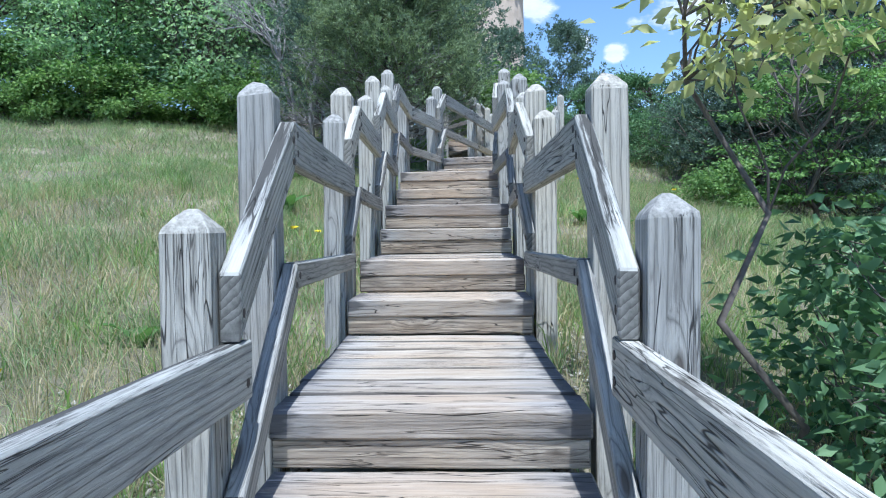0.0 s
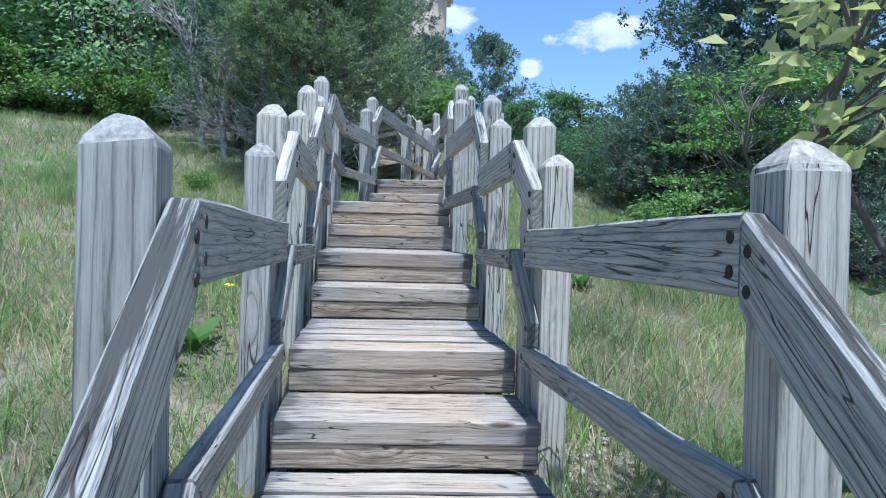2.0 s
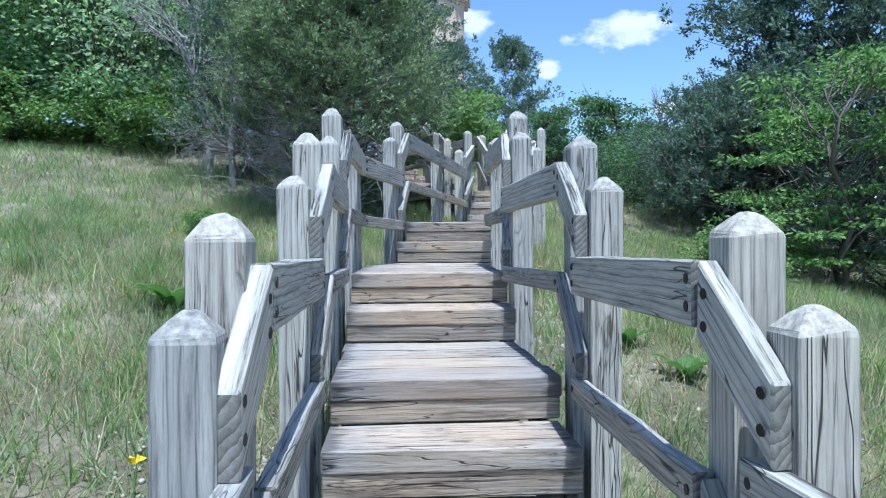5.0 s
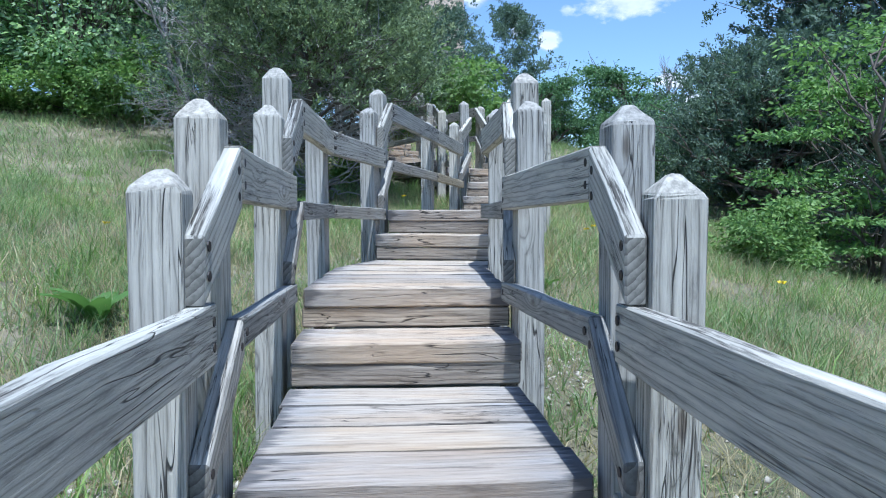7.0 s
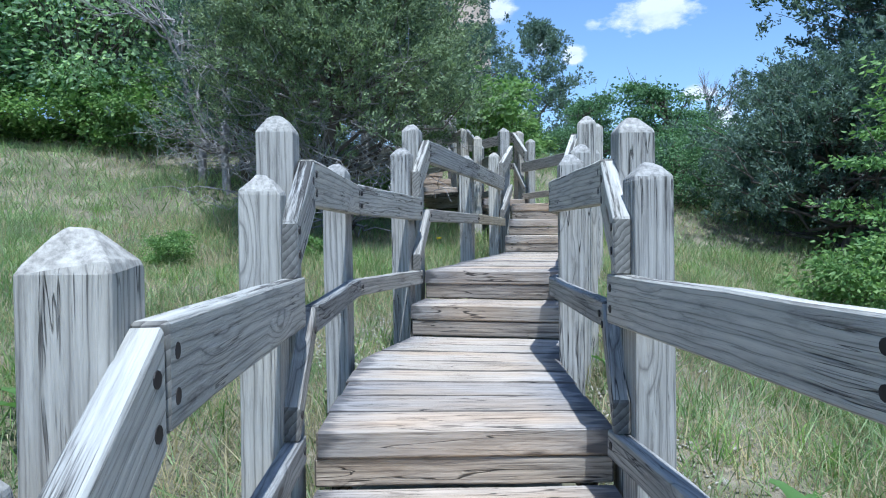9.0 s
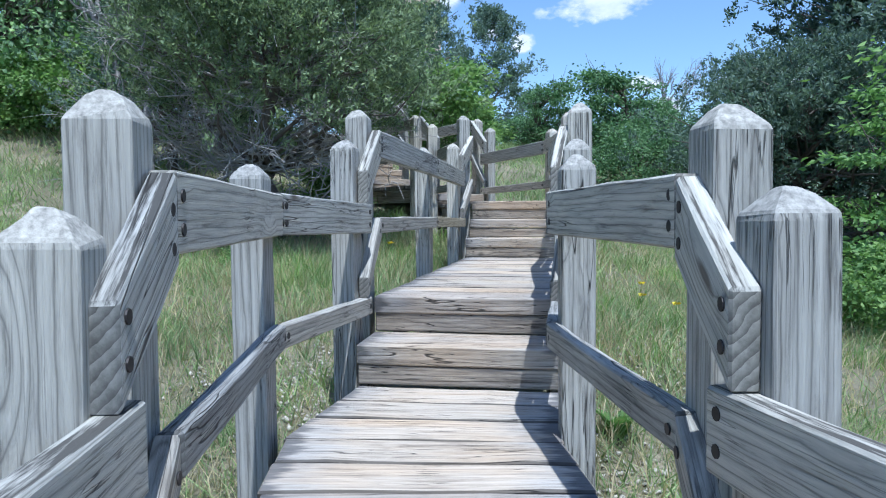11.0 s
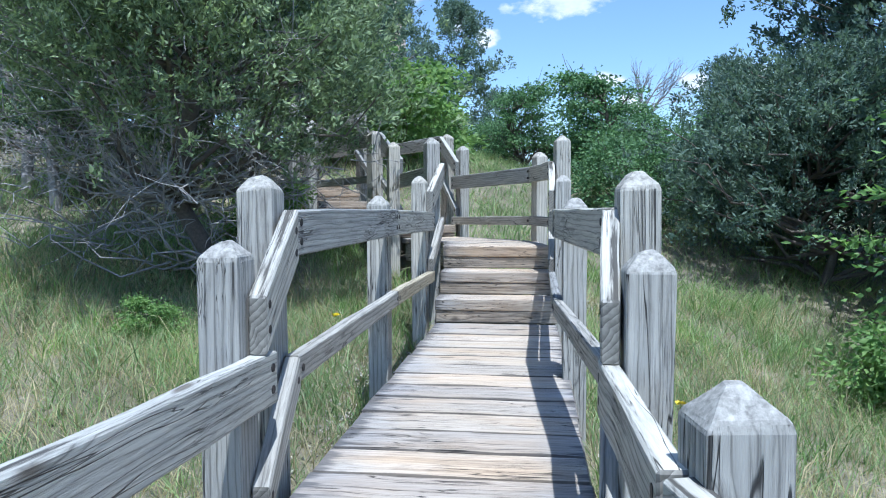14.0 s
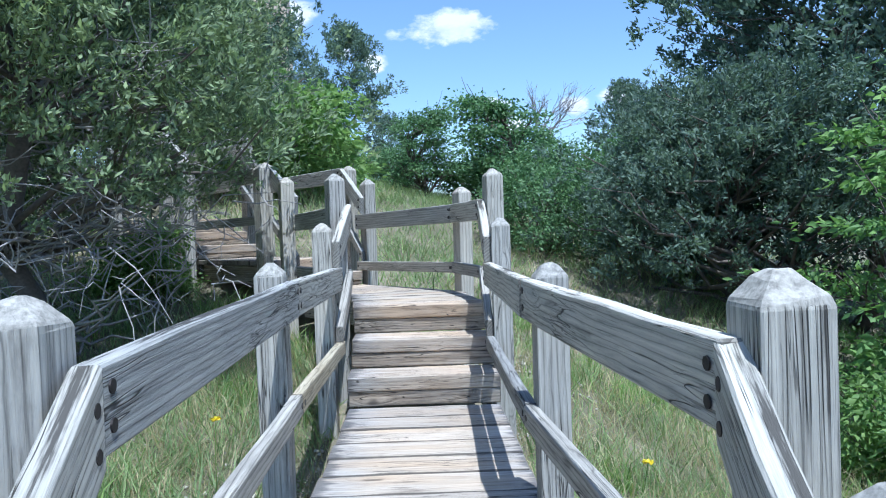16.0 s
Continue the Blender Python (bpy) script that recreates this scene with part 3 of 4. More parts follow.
def cedar(height, radius, low, seed, mat, count, open_base=False, limbs=60, strand=0.13, taper=1.0, step=0.1, fat=0.15):
    """A juniper-like evergreen: many limbs from near the ground, dense upturned sprays, bare grey twigs below."""
    gen = np.random.default_rng(seed)
    root = new("cedar_tree")
    trunk = limb((0, 0, -0.3), (gen.normal() * 0.15, gen.normal() * 0.15, height * 0.93), 0.03 + 0.014 * height, 0.02, gen, 0.0, 9)
    paths, cl, sz, dead = [trunk], [], [], []
    tp = np.array([p for p, _ in trunk])
    for i in range(limbs):
        k = (i + gen.random()) / limbs
        z = low + (height - low) * k
        edge = radius * (1 - k) ** (0.55 * taper) * gen.uniform(0.7, 1.12) + 0.12
        an = i * 2.4 + gen.normal() * 0.3
        d = np.array([math.cos(an), math.sin(an), 0])
        tip = d * edge + np.array([0, 0, z + edge * 0.22])
        s = tp[np.argmin(np.abs(tp[:, 2] - max(0.1, z - edge * 0.25)))]
        paths.append(limb(s, tip, 0.032 * (1 - 0.6 * k), 0.005, gen, -0.04, 6))
        for f in np.arange(0.5 if k > 0.3 or not open_base else 0.68, 1.06, step):
            cl.append(s + (tip - s) * f + np.clip(gen.normal(size=3), -1.6, 1.6) * edge * 0.11 * np.array([1, 1, 0.6]))
            sz.append(radius * gen.uniform(0.05, 0.125) * (0.75 + 0.5 * (1 - k)))
    if open_base:
        for i in range(120):
            an = gen.uniform(0, 2 * math.pi)
            r = radius * gen.uniform(0.5, 1.05)
            z = gen.uniform(0.45, low + 1.4)
            tip = np.array([math.cos(an) * r, math.sin(an) * r, z])
            s = tp[np.argmin(np.abs(tp[:, 2] - z * 0.7))]
            dead.append(limb(s, tip, 0.014, 0.003, gen, gen.uniform(-0.25, 0.15), 8))
            for _ in range(7):
                q = s + (tip - s) * gen.uniform(0.45, 0.98)
                dead.append(limb(q, q + gen.normal(size=3) * 0.2 + (tip - s) * 0.08, 0.006, 0.002, gen, 0.05, 3))
    tubes("trunk", paths, M_BARK, root)
    if dead:
        tubes("deadwood", dead, M_DEAD, root, 4)["label"] = "bare bleached grey dead twigs"
    cl, sz = np.array(cl), np.array(sz)
    tufts = count // 30
    at = gen.integers(0, len(cl), tufts)
    mid = cl[at] + np.clip(gen.normal(size=(tufts, 3)), -2, 2) * sz[at][:, None] * np.array([1.25, 1.25, 0.9])
    lean = unit(unit(mid * np.array([1, 1, 0]) + 1e-6) * 0.6 + gen.normal(size=(tufts, 3)) * 0.45 + np.array([0, 0, 0.55]))
    pick = gen.integers(0, tufts, count)
    along = gen.uniform(-0.9, 0.9, count)[:, None]
    base = mid[pick] + lean[pick] * along * strand * 0.9 + gen.normal(size=(count, 3)) * strand * 0.33 * (1.15 - 0.6 * along)
    way = unit(lean[pick] * 0.9 + gen.normal(size=(count, 3)) * 0.55)
    leaves("crown", base, way, strand * gen.uniform(0.45, 1.0, count), strand * fat * gen.uniform(0.7, 1.4, count), mat, root, gen, 0.1)
    return root


def bare_tree(height, spread, seed):
    gen = np.random.default_rng(seed)
    root = new("bare_tree")
    paths = []

    def grow(p, d, size, r, depth):
        q = p + d * size
        paths.append(limb(p, q, r, r * 0.6, gen, 0.0, 3))
        if depth:
            for _ in range(3):
                nd = unit(d + gen.normal(size=3) * spread + np.array([0, 0, 0.15]))
                grow(p + (q - p) * gen.uniform(0.55, 1.0), nd, size * gen.uniform(0.55, 0.8), r * 0.55, depth - 1)

    grow(np.array([0, 0, -0.3]), np.array([0.05, 0, 1.0]), height * 0.42, 0.09, 5)
    tubes("trunk", paths, M_DEAD, root, 4)
    return root


def stand(ob, x, y, turn=0.0, scale=1.0, sink=0.0):
    ob.matrix_basis = Matrix.Translation((x, y, float(ground_z(x, y)) - sink)) @ Matrix.Rotation(turn, 4, "Z") @ Matrix.Diagonal((scale, scale, scale, 1))
    return ob


def again(ob, x, y, turn, scale):
    """A copy of a plant elsewhere, turned and scaled."""
    c = copy_thing(ob, Matrix.Identity(4))
    return stand(c, x, y, turn, scale)


# dense cedar with bare grey lower twigs beside the upper stairs
near_cedar = tagged(stand(cedar(5.2, 1.8, 1.25, 11, M_CEDAR_WARM, 200000, True, 104, 0.08, 0.7, 0.17, 0.12), -1.5, 14.3), "bushy olive-green cedar with bare grey lower twigs", "tree", "cedars on the hill")
c2 = tagged(stand(cedar(7.5, 2.6, 0.8, 12, M_CEDAR, 42000, True, 80, 0.12), -2.5, 19.6), "tall dark green cedar behind the stairs", "tree", "cedars on the hill")
again(c2, -4.4, 21.0, 2.0, 0.9)
again(c2, -3.3, 17.0, 1.1, 0.62)
again(c2, -0.9, 20.8, 5.0, 0.85)
again(c2, 9.6, 24.5, 1.0, 0.5)
again(c2, -1.0, 25.5, 4.0, 1.15)
far_cedar = tagged(stand(cedar(10, 3.2, 1.0, 13, M_CEDAR, 20000, False, 60, 0.26, 0.8), 6.6, 50), "dark cedar on the ridge against the sky", "tree", "cedars on the hill")
again(far_cedar, 10.2, 56, 1.5, 0.6)
again(far_cedar, 2.6, 44, 2.5, 0.75)
right_cedar = tagged(stand(cedar(9.4, 3.3, 1.0, 14, M_CEDAR, 130000, False, 240, 0.15, 0.55), 9.0, 17.2, 0.0, 0.94), "tall broad dark cedar on the lower slope", "tree", "cedars on the hill")
right_bush = tagged(stand(cedar(2.7, 2.1, 0.6, 15, M_CEDAR, 60000, False, 80, 0.085, 0.7, 0.12, 0.13), 6.6, 16.6, 0.0, 1.15), "low spreading cedar bush with dull green foliage", "tree", "cedars on the hill")
again(right_bush, 7.9, 12.6, 2.0, 1.0)
again(right_bush, 7.0, 19.4, 4.0, 0.65)
again(right_cedar, 12.5, 12.5, 2.0, 0.95)

# broadleaf trees along the left edge of the meadow
line_tree = tagged(stand(broadleaf(8.0, 2.6, 0.7, 21, M_LEAF_LINE, 18000, 0.155, 110), -7.6, 21.0), "green broadleaf tree at the meadow edge", "tree", "trees at the meadow edge")
line_tree_b = tagged(stand(broadleaf(7.0, 2.3, 0.3, 22, M_LEAF_LINE, 17000, 0.155, 100), -10.4, 20.5), "green broadleaf tree at the meadow edge", "tree", "trees at the meadow edge")
for x, y, a, k, ob in ((-13.5, 20.5, 1, 1.0, 0), (-16.5, 19, 2, 1.05, 1), (-5.2, 22.3, 3, 0.95, 1), (-9.2, 24.5, 4, 1.2, 0), (-13, 25, 5, 1.2, 1), (-20, 19, 2.2, 1.1, 1), (-3.2, 25.5, 1.4, 1.1, 0), (-6.5, 26, 2.6, 1.25, 1)):
    again((line_tree, line_tree_b)[ob], x, y, a, k)
edge_bush = tagged(stand(broadleaf(1.5, 0.9, 0.15, 23, M_LEAF_PALE, 5000, 0.12, 26, 0.6, 0.02, 0.22, "bush"), -9.0, 19.2), "yellow-green bush at the foot of the trees", "bush", "bushes at the meadow edge")
for x, y, a, k in ((-11.5, 18.9, 1, 0.8), (-6.2, 19.6, 2, 0.9), (-3.0, 12.6, 2.5, 0.26), (-1.5, 12.9, 4.5, 0.22), (-13.8, 18.6, 4, 0.9), (-10.2, 19.4, 2, 1.2), (-7.4, 20.0, 5, 1.1), (-12.6, 19.3, 0.3, 1.3), (-15.5, 18.4, 1, 1.3), (-5.3, 20.2, 3, 1.2), (-17.8, 18.0, 2, 1.4), (-20.5, 18, 4, 1.5), (-0.9, 16.2, 2.2, 0.5), (1.0, 20.6, 2.0, 1.2), (2.4, 24.0, 0.6, 0.6), (0.2, 22.5, 0.9, 1.3)):
    again(edge_bush, x, y, a, k)
small_tree = tagged(stand(broadleaf(2.6, 1.15, 0.12, 24, M_LEAF, 9000, 0.10, 40), 5.5, 23.0), "small round-topped green tree on the slope", "tree", "trees on the slope")
again(small_tree, 7.3, 25.5, 2.0, 0.8)
again(small_tree, 3.9, 23.0, 3.0, 0.7)
hedge = tagged(stand(broadleaf(2.2, 1.5, 0.1, 25, M_LEAF, 10000, 0.11, 40, 0.6, 0.03, 0.2, "bush"), 8.2, 20.5), "dense green thicket bush on the slope", "bush", "bushes on the slope")
for x, y, a, k in ((4.7, 18.9, 1, 0.6), (6.3, 21.5, 2, 0.7), (9.9, 24.0, 3, 1.1), (3.6, 24.5, 4, 0.45), (2.4, 26.5, 0.4, 0.5), (6.9, 27.0, 2, 0.6), (11.5, 25.0, 1, 1.3)):
    again(hedge, x, y, a, k)
bare = tagged(stand(bare_tree(4.6, 0.42, 31), 9.3, 30.0), "leafless grey tree against the sky", "tree", "leafless trees")
again(bare, -3.5, 16.6, 2.0, 0.85)["label"] = "leafless grey twiggy tree among the cedars"
again(bare, -4.2, 17.5, 4.0, 1.0)["label"] = "leafless grey twiggy tree among the cedars"
dogwood = tagged(stand(broadleaf(3.6, 1.4, 0.3, 26, M_LEAF_TIER, 6500, 0.09, 46, 0.14, 0.035, 0.15), 5.9, 12.4), "layered light-green tree in front of dark cedars", "tree", "trees on the slope")
again(dogwood, 6.5, 13.3, 1.0, 1.1)
again(edge_bush, 4.2, 11.9, 1.0, 0.55)

# sapling and bush close beside the lower steps
tagged(stand(broadleaf(2.9, 0.62, 1.45, 41, M_LEAF_SAP, 2100, 0.082, 26, 0.6, 0.014, 0.22, "sapling"), 1.36, 2.7), "young tree with large drooping yellow-green leaves", "tree")
tagged(stand(broadleaf(1.15, 0.75, 0.1, 42, M_LEAF, 2600, 0.085, 34, 0.7, 0.014, 0.2, "bush"), 2.0, 2.9), "leafy green bush beside the steps", "bush", "bushes by the steps")
tagged(stand(broadleaf(1.5, 0.7, 0.3, 43, M_LEAF_LINE, 2200, 0.09, 30, 0.7, 0.014, 0.2, "bush"), 2.9, 3.6), "leafy green bush beside the steps", "bush", "bushes by the steps")


# ---- grass ----
def path_middle(y):
    return np.interp(y, [-3, 7, 8.3, 9, 12.6, 13.2, 14.2, 15.4, 17, 18.5], [0.03, -0.03, -0.0, 0.2, 1.1, 1.22, 1.3, 0.85, -0.2, -1.1])


def grass(name, count, box, tall, width, mat, seed, label, clump=0.0, keep=0.58, bare=-0.45, simple=False):
    gen = np.random.default_rng(seed)
    x0, x1, y0, y1 = box
    if clump:
        m = max(1, count // 26)
        c = np.stack([gen.uniform(x0, x1, m), gen.uniform(y0, y1, m)], 1)
        p = c[gen.integers(0, m, count)] + gen.normal(size=(count, 2)) * clump
    else:
        p = np.stack([gen.uniform(x0, x1, count), gen.uniform(y0, y1, count)], 1)
    p = p[np.abs(p[:, 0] - path_middle(p[:, 1])) > keep]
    lush = np.sin(p[:, 0] * 2.3 + 1.7 * np.sin(p[:, 1] * 1.1)) * np.sin(p[:, 1] * 1.9 + 1.3 * np.sin(p[:, 0] * 0.9))
    p = p[lush + gen.normal(size=len(p)) * 0.35 > bare]
    n = len(p)
    h = gen.uniform(tall[0], tall[1], n) * (0.75 + 0.25 * np.sin(p[:, 0] * 1.7) * np.cos(p[:, 1] * 1.3))
    b = np.column_stack([p, ground_z(p[:, 0], p[:, 1]) - 0.02])
    an = gen.uniform(0, 2 * np.pi, n)
    lean = np.column_stack([np.cos(an), np.sin(an), np.zeros(n)]) * (h * gen.uniform(0.2, 1.25, n))[:, None]
    an2 = gen.uniform(0, 2 * np.pi, n)
    side = np.column_stack([np.cos(an2), np.sin(an2), np.zeros(n)]) * (width * gen.uniform(0.6, 1.3, n))[:, None]
    up = np.column_stack([np.zeros(n), np.zeros(n), h])
    mid = b + up * 0.58 + lean * 0.32
    tip = b + up + lean - up * (np.linalg.norm(lean, axis=1) / h)[:, None] * 0.25
    V = np.stack([b - side, b + side, mid + side * 0.75, mid - side * 0.75, tip], 1).reshape(-1, 3)
    i = np.arange(n)[:, None] * 5
    F = np.concatenate([i, i + 1, i + 2, i + 3, i + 3, i + 2, i + 4], 1).reshape(-1)
    if simple:
        V = np.stack([b - side, b + side, tip], 1).reshape(-1, 3)
        ob = fast_mesh(name, V, np.full(n, 3), np.arange(3 * n), mat)
    else:
        ob = fast_mesh(name, V, np.tile([4, 3], n), F, mat)
    tagged(ob, label, "grass", kind="stuff")
    return ob


grass("meadow_grass", 95000, (-5.5, 5.5, -0.5, 15.5), (0.1, 0.36), 0.003, M_GRASS, 51, "tall green meadow grass on the hillside", 0.07)
grass("meadow_grass", 80000, (-14, 9, 4, 24), (0.18, 0.42), 0.0065, M_GRASS, 52, "tall green meadow grass on the hillside", 0.25, bare=-2.0, simple=True)
grass("dark_grass", 30000, (-5.0, 5.0, 0, 16), (0.15, 0.42), 0.0042, M_GRASS_DARK, 53, "deep green grass tufts in the meadow", 0.05, 0.56, -0.1)
grass("dry_grass", 85000, (-5.0, 5.0, -0.5, 15), (0.06, 0.32), 0.0027, M_GRASS_DRY, 54, "dry straw-coloured grass in the meadow", 0.22, 0.56, -2.0)
grass("dry_grass", 30000, (-14, 8, 5, 22), (0.15, 0.45), 0.005, M_GRASS_DRY, 56, "dry straw-coloured grass in the meadow", 0.4, 0.6, -2.0, True)
grass("low_grass", 80000, (-2.6, 2.9, -0.5, 15.5), (0.04, 0.2), 0.002, M_GRASS, 57, "short mixed grass beside the stairs", 0.0, 0.52, -2.0, True)
grass("dry_litter", 90000, (-2.6, 2.9, -0.5, 15.5), (0.02, 0.15), 0.0025, M_GRASS_DRY, 58, "dry grass litter beside the stairs", 0.15, 0.52, -2.0, True)
grass("straw", 9000, (-3.5, 3.8, -0.5, 15), (0.25, 0.55), 0.0024, M_GRASS_DRY, 59, "thin arching straw stems in the grass", 0.3, 0.6, -2.0)
grass("far_grass", 60000, (-26, 14, 13, 40), (0.2, 0.42), 0.012, M_GRASS, 55, "distant meadow grass up the hill", bare=-2.0, simple=True)


# ---- pale stone chips in the bare soil beside the stairs ----
def stone_chips(count, seed):
    gen = np.random.default_rng(seed)
    y = gen.uniform(0.5, 15.0, count)
    side = np.where(gen.random(count) < 0.5, -1.0, 1.0)
    x = path_middle(y) + side * (0.6 + np.abs(gen.normal(size=count)) * 0.5)
    patch = np.sin(x * 2.1 + 0.6) * np.sin(y * 1.7 + 0.4) + gen.normal(size=count) * 0.25
    x, y = x[patch > 0.25], y[patch > 0.25]
    n = len(x)
    size = gen.uniform(0.006, 0.022, n)[:, None, None]
    shape = np.array([(1, 0, 0), (0, 1, 0), (-1, 0, 0), (0, -1, 0), (0, 0, 0.6), (0, 0, -0.6)])[None] + gen.normal(size=(n, 6, 3)) * 0.25
    V = np.column_stack([x, y, ground_z(x, y) + 0.004])[:, None] + shape * size
    tri = np.array([(0, 1, 4), (1, 2, 4), (2, 3, 4), (3, 0, 4), (1, 0, 5), (2, 1, 5), (3, 2, 5), (0, 3, 5)])
    F = (np.arange(n)[:, None, None] * 6 + tri[None]).reshape(-1)
    tagged(fast_mesh("stone_chips", V.reshape(-1, 3), np.full(8 * n, 3), F, M_CHIP), "pale stone chips scattered on bare soil", "gravel", kind="stuff")


M_CHIP = plain("pale_limestone_chip", (0.50, 0.46, 0.39), 0.9)
stone_chips(16000, 61)


# ---- broad-leaved weeds ----
def weed(x, y, count, size, turn):
    """A rosette of large upright leaves, each a bent, ribbed blade."""
    root = new("broadleaf_weed")
    gen = np.random.default_rng(int(x * 50 + y * 70) % 1000)
    z = float(ground_z(x, y))
    for i in range(count):
        an = turn + i * 2.4
        L, W = size * gen.uniform(0.7, 1.1), size * gen.uniform(0.15, 0.2)
        V, F = [], []
        n = 8
        for k in range(n + 1):
            f = k / n
            w = W * math.sin(math.pi * min(1, 0.12 + 0.88 * f)) ** 0.8 + 0.004
            out, up = L * (0.25 * f + 0.5 * f * f), L * (0.95 * f - 0.35 * f * f)
            for j, sgn in enumerate((-1, 0, 1)):
                V.append((out, sgn * w, up + abs(sgn) * w * 0.3 + 0.01 * math.sin(9 * f + sgn) * abs(sgn)))
            if k:
                b = 3 * k
                F += [(b - 3, b - 2, b + 1, b), (b - 2, b - 1, b + 2, b + 1)]
        ob = mesh_object("leaf", V, F, M_WEED, root)
        ob.matrix_basis = Matrix.Translation((x, y, z - 0.01)) @ Matrix.Rotation(an, 4, "Z")
        for q in ob.data.polygons:
            q.use_smooth = True
    return tagged(root, "broad-leaved green weed growing in the grass", "weed", "weeds in the meadow")


M_WEED = leafy("weed_leaf", (0.10, 0.20, 0.06), (0.17, 0.30, 0.09), 0.4)
for f in ((-1.35, 5.0, 6, 0.36, 0.4), (-1.15, 5.35, 5, 0.3, 1.0), (-1.95, 8.2, 7, 0.4, 2.0), (1.5, 6.9, 5, 0.3, 0.2), (1.3, 7.4, 5, 0.28, 1.2), (0.95, 9.0, 5, 0.25, 2.2), (-1.7, 4.0, 4, 0.25, 0.9)):
    weed(*f)


# ---- yellow flowers ----
def flower(x, y, h):
    root = new("yellow_flower")
    gen = np.random.default_rng(int(abs(x * 100 + y * 10)))
    z = float(ground_z(x, y))
    tubes("stem", [limb((x, y, z - 0.02), (x + 0.02, y, z + h), 0.003, 0.002, gen, 0.0, 3)], M_GRASS_DARK, root, 5)
    k = np.arange(7)
    way = np.column_stack([np.cos(k * 0.9), np.sin(k * 0.9), np.full(7, 0.35)])
    leaves("petals", np.tile([[x + 0.02, y, z + h]], (7, 1)), unit(way), 0.035, 0.014, M_YELLOW, root, gen)
    return tagged(root, "small yellow wildflower on a thin green stem", "flower", "wildflowers in the meadow")


for f in ((-1.6, 2.6, 0.4), (-1.1, 5.1, 0.5), (-0.95, 5.2, 0.45), (1.7, 6.2, 0.35), (1.75, 10.9, 0.25), (1.8, 10.4, 0.3), (-0.1, 12.0, 0.45), (2.0, 11.6, 0.35), (-2.3, 9.2, 0.4), (2.5, 8.5, 0.4)):
    flower(*f)

# ---- tower on the hill ----
stone = Mat("pale_tower_stone", 0.9)
tc = stone.coords((1, 1, 1), False)
stone.link(stone.ramp(stone.noise(tc, 1.5, 6.0), [(0.35, (0.50, 0.40, 0.31)), (0.65, (0.60, 0.49, 0.385))]), stone.b.inputs["Base Color"])
stone.bump(stone.noise(tc, 6.0, 5.0), 0.25, 0.05)
M_ROOF = plain("dark_roof", (0.06, 0.06, 0.065), 0.8)


def lathe(name, profile, mat, parent, sides=24):
    V, F = [], []
    for r, z in profile:
        V += [(r * math.cos(2 * math.pi * k / sides), r * math.sin(2 * math.pi * k / sides), z) for k in range(sides)]
    for i in range(len(profile) - 1):
        for k in range(sides):
            F.append((i * sides + k, i * sides + (k + 1) % sides, (i + 1) * sides + (k + 1) % sides, (i + 1) * sides + k))
    F.append(tuple(range((len(profile) - 1) * sides, len(profile) * sides)))
    return mesh_object(name, V, F, mat, parent)


def build_tower():
    root = new("stone_tower")
    root.location = (1.6, 72, 8)
    lathe("wall", [(3.9, 0), (3.7, 15.6), (3.95, 16.2), (4.0, 18.5)], stone.m, root)
    lathe("roof", [(5.0, 18.4), (5.0, 18.7), (0.3, 22)], M_ROOF, root)
    for k in range(24):
        a = 2 * math.pi * k / 24
        bm = bmesh.new()
        bmesh.ops.create_cube(bm, size=1)
        bmesh.ops.scale(bm, vec=(0.5, 0.3, 0.9), verts=bm.verts)
        ob = part("bracket", bm, stone.m, root)
        ob.matrix_basis = Matrix.Rotation(a, 4, "Z") @ Matrix.Translation((4.05, 0, 16.2))
    tagged(root, "round pale stone tower rising above the trees", "tower")


build_tower()

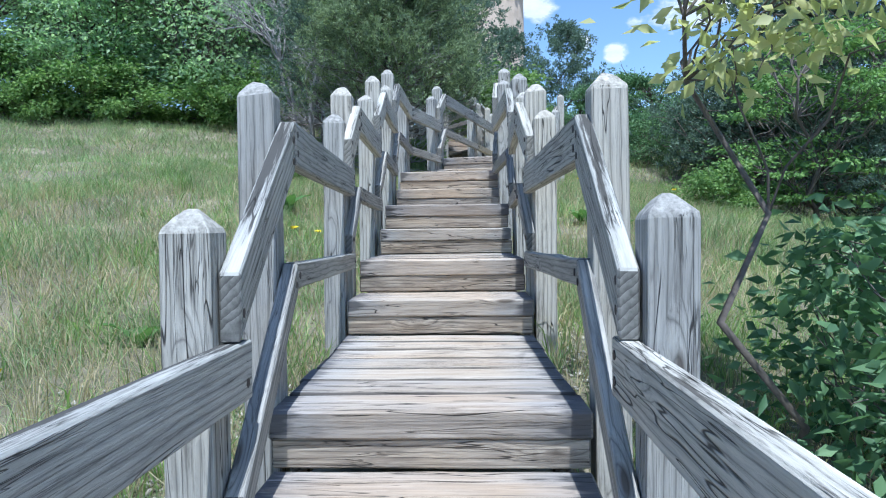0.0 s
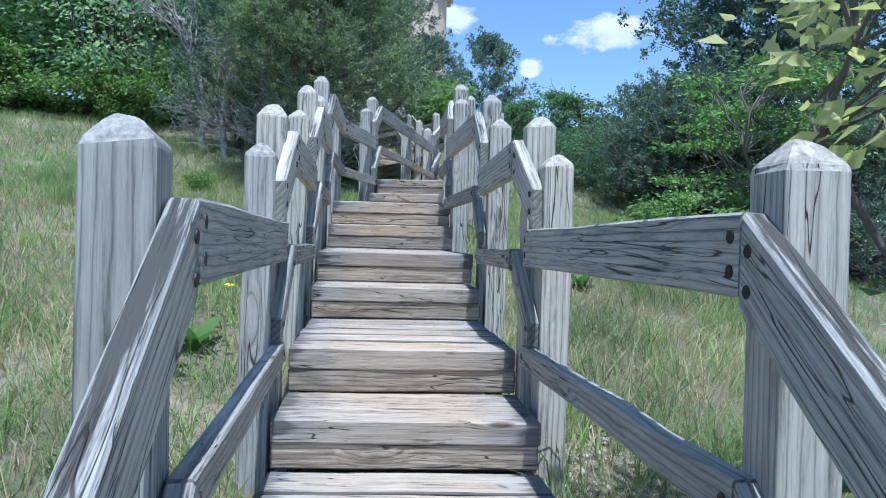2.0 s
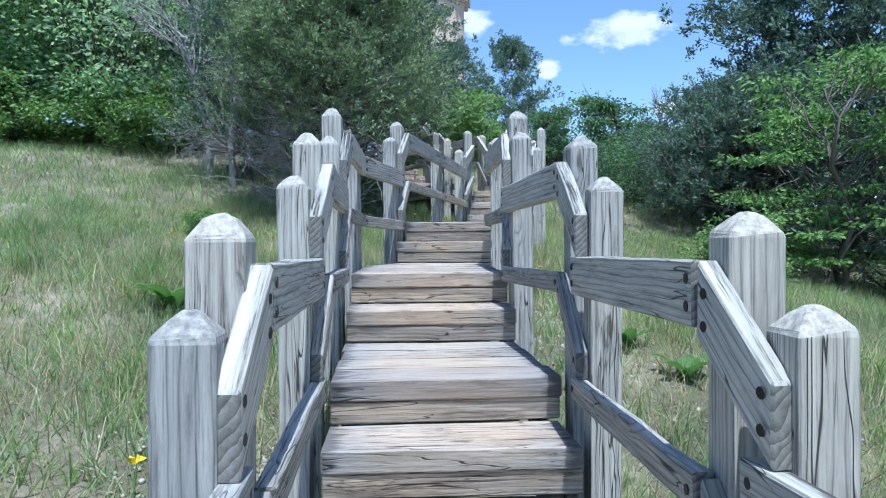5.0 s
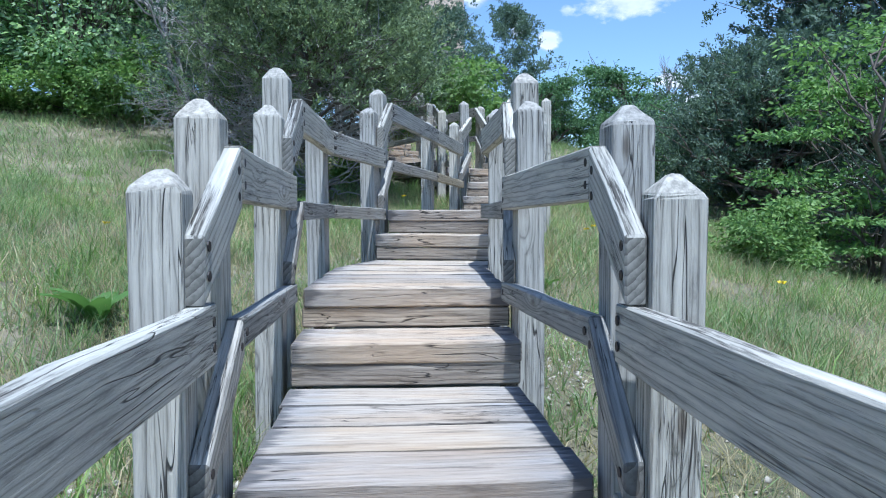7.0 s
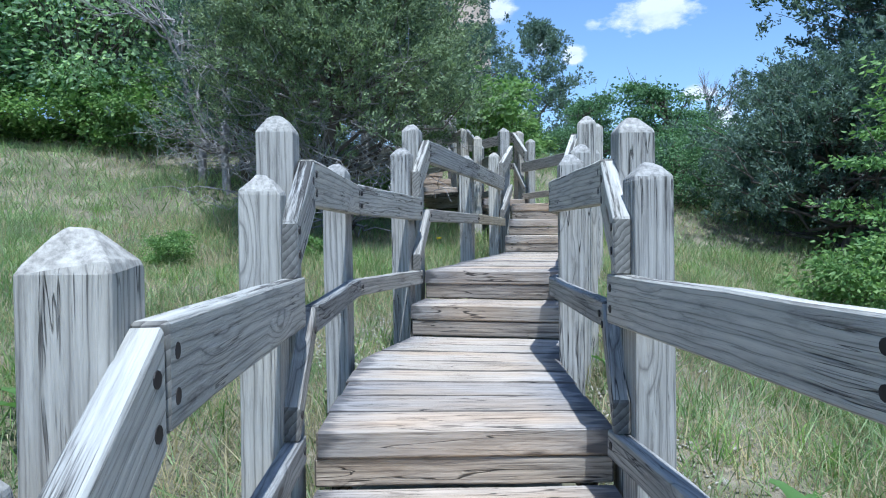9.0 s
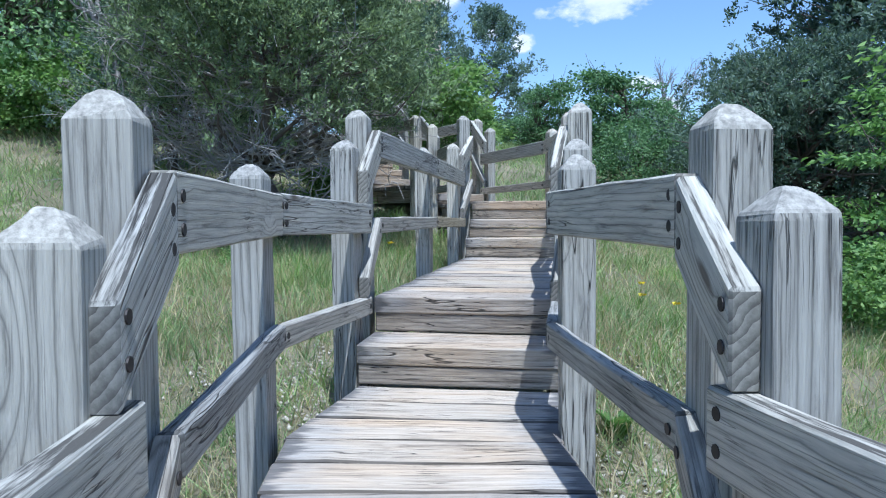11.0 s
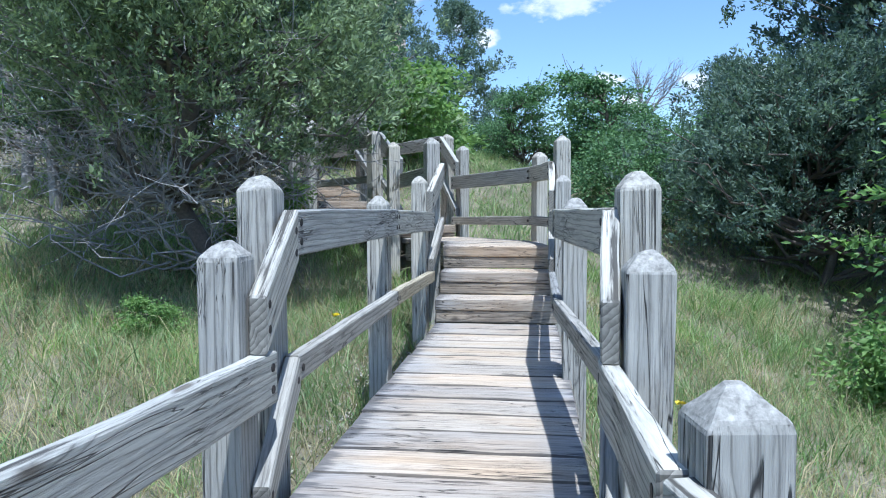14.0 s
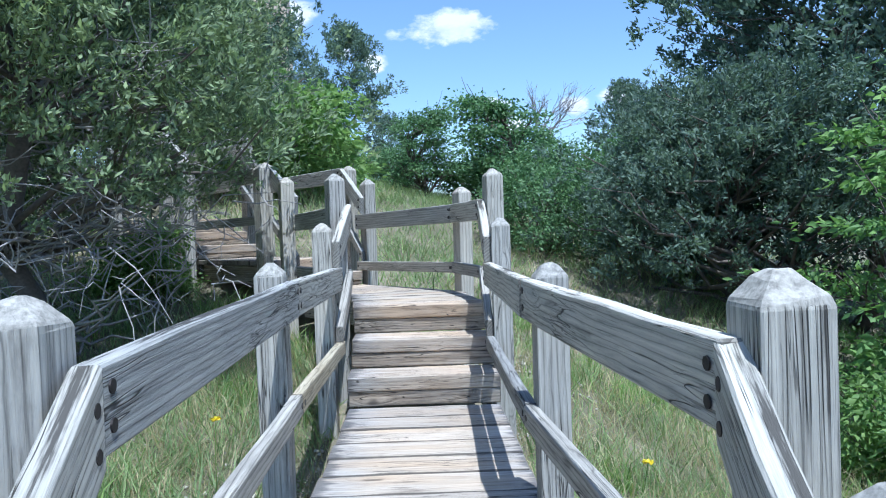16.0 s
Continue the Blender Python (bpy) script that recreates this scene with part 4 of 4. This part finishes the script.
# ---- clouds ----
cl = Mat("cloud")
cloud = cl.m
cg = cl.node("TexCoord").outputs["Generated"]
ctr = cl.node("VectorMath")
ctr.operation = "SUBTRACT"
ctr.inputs[1].default_value = (0.5, 0.42, 0.0)
flat = cl.node("VectorMath")
flat.operation = "MULTIPLY"
flat.inputs[1].default_value = (1, 1, 0)
cl.link(cg, flat.inputs[0])
cl.link(flat.outputs[0], ctr.inputs[0])
ln = cl.node("VectorMath")
ln.operation = "LENGTH"
cl.link(ctr.outputs[0], ln.inputs[0])
nz = cl.noise(cl.coords((0.02, 0.034, 0.02)), 1.0, 7.0, 0.62)
ad = cl.node("Math")
ad.operation = "MULTIPLY_ADD"
ad.inputs[1].default_value = -1.5
cl.link(ln.outputs[1], ad.inputs[0])
cl.link(nz, ad.inputs[2])
alpha = cl.ramp(ad.outputs[0], [(0.10, (0, 0, 0)), (0.28, (1, 1, 1))])
em = cl.node("Emission", Strength=1.0)
cl.link(cl.ramp(nz, [(0.35, (0.52, 0.57, 0.64)), (0.6, (0.72, 0.73, 0.74))]), em.inputs["Color"])
tp = cl.node("BsdfTransparent")
mx = cl.node("MixShader")
cl.link(alpha, mx.inputs[0])
cl.link(tp.outputs[0], mx.inputs[1])
cl.link(em.outputs[0], mx.inputs[2])
cl.link(mx.outputs[0], cl.t.nodes["Material Output"].inputs["Surface"])


def cloud_card(bearing, elev, w, h, dist=900):
    """A far cloud bank in the sky, standing upright and facing the hill."""
    b, e = radians(bearing), radians(elev)
    c = Vector((math.sin(b) * math.cos(e), math.cos(b) * math.cos(e), math.sin(e))) * dist
    W, H = dist * math.tan(radians(w)) / 2, dist * math.tan(radians(h)) / 2
    ob = mesh_object("cloud", [(-W, -H, 0), (W, -H, 0), (W, H, 0), (-W, H, 0)], [(0, 1, 2, 3)], cloud)
    ob.matrix_world = look(c, (0, 0, 0))
    ob.visible_shadow = False
    return tagged(ob, "white fair-weather cloud in a blue sky", "cloud", kind="structure")


for c in ((17.2, 16.0, 14, 4.6), (5.0, 17.0, 6, 4.0), (8.6, 14.3, 3.4, 2.4), (11.0, 13.4, 3.6, 2.6), (20.5, 19.6, 11, 3.4), (20.3, 10.0, 5, 2.0), (22.0, 8.2, 4, 3.2), (26.5, 9.5, 5, 2.6), (-12, 21, 9, 5), (30, 10, 6, 3), (-24, 16, 8, 4)):
    cloud_card(*c)
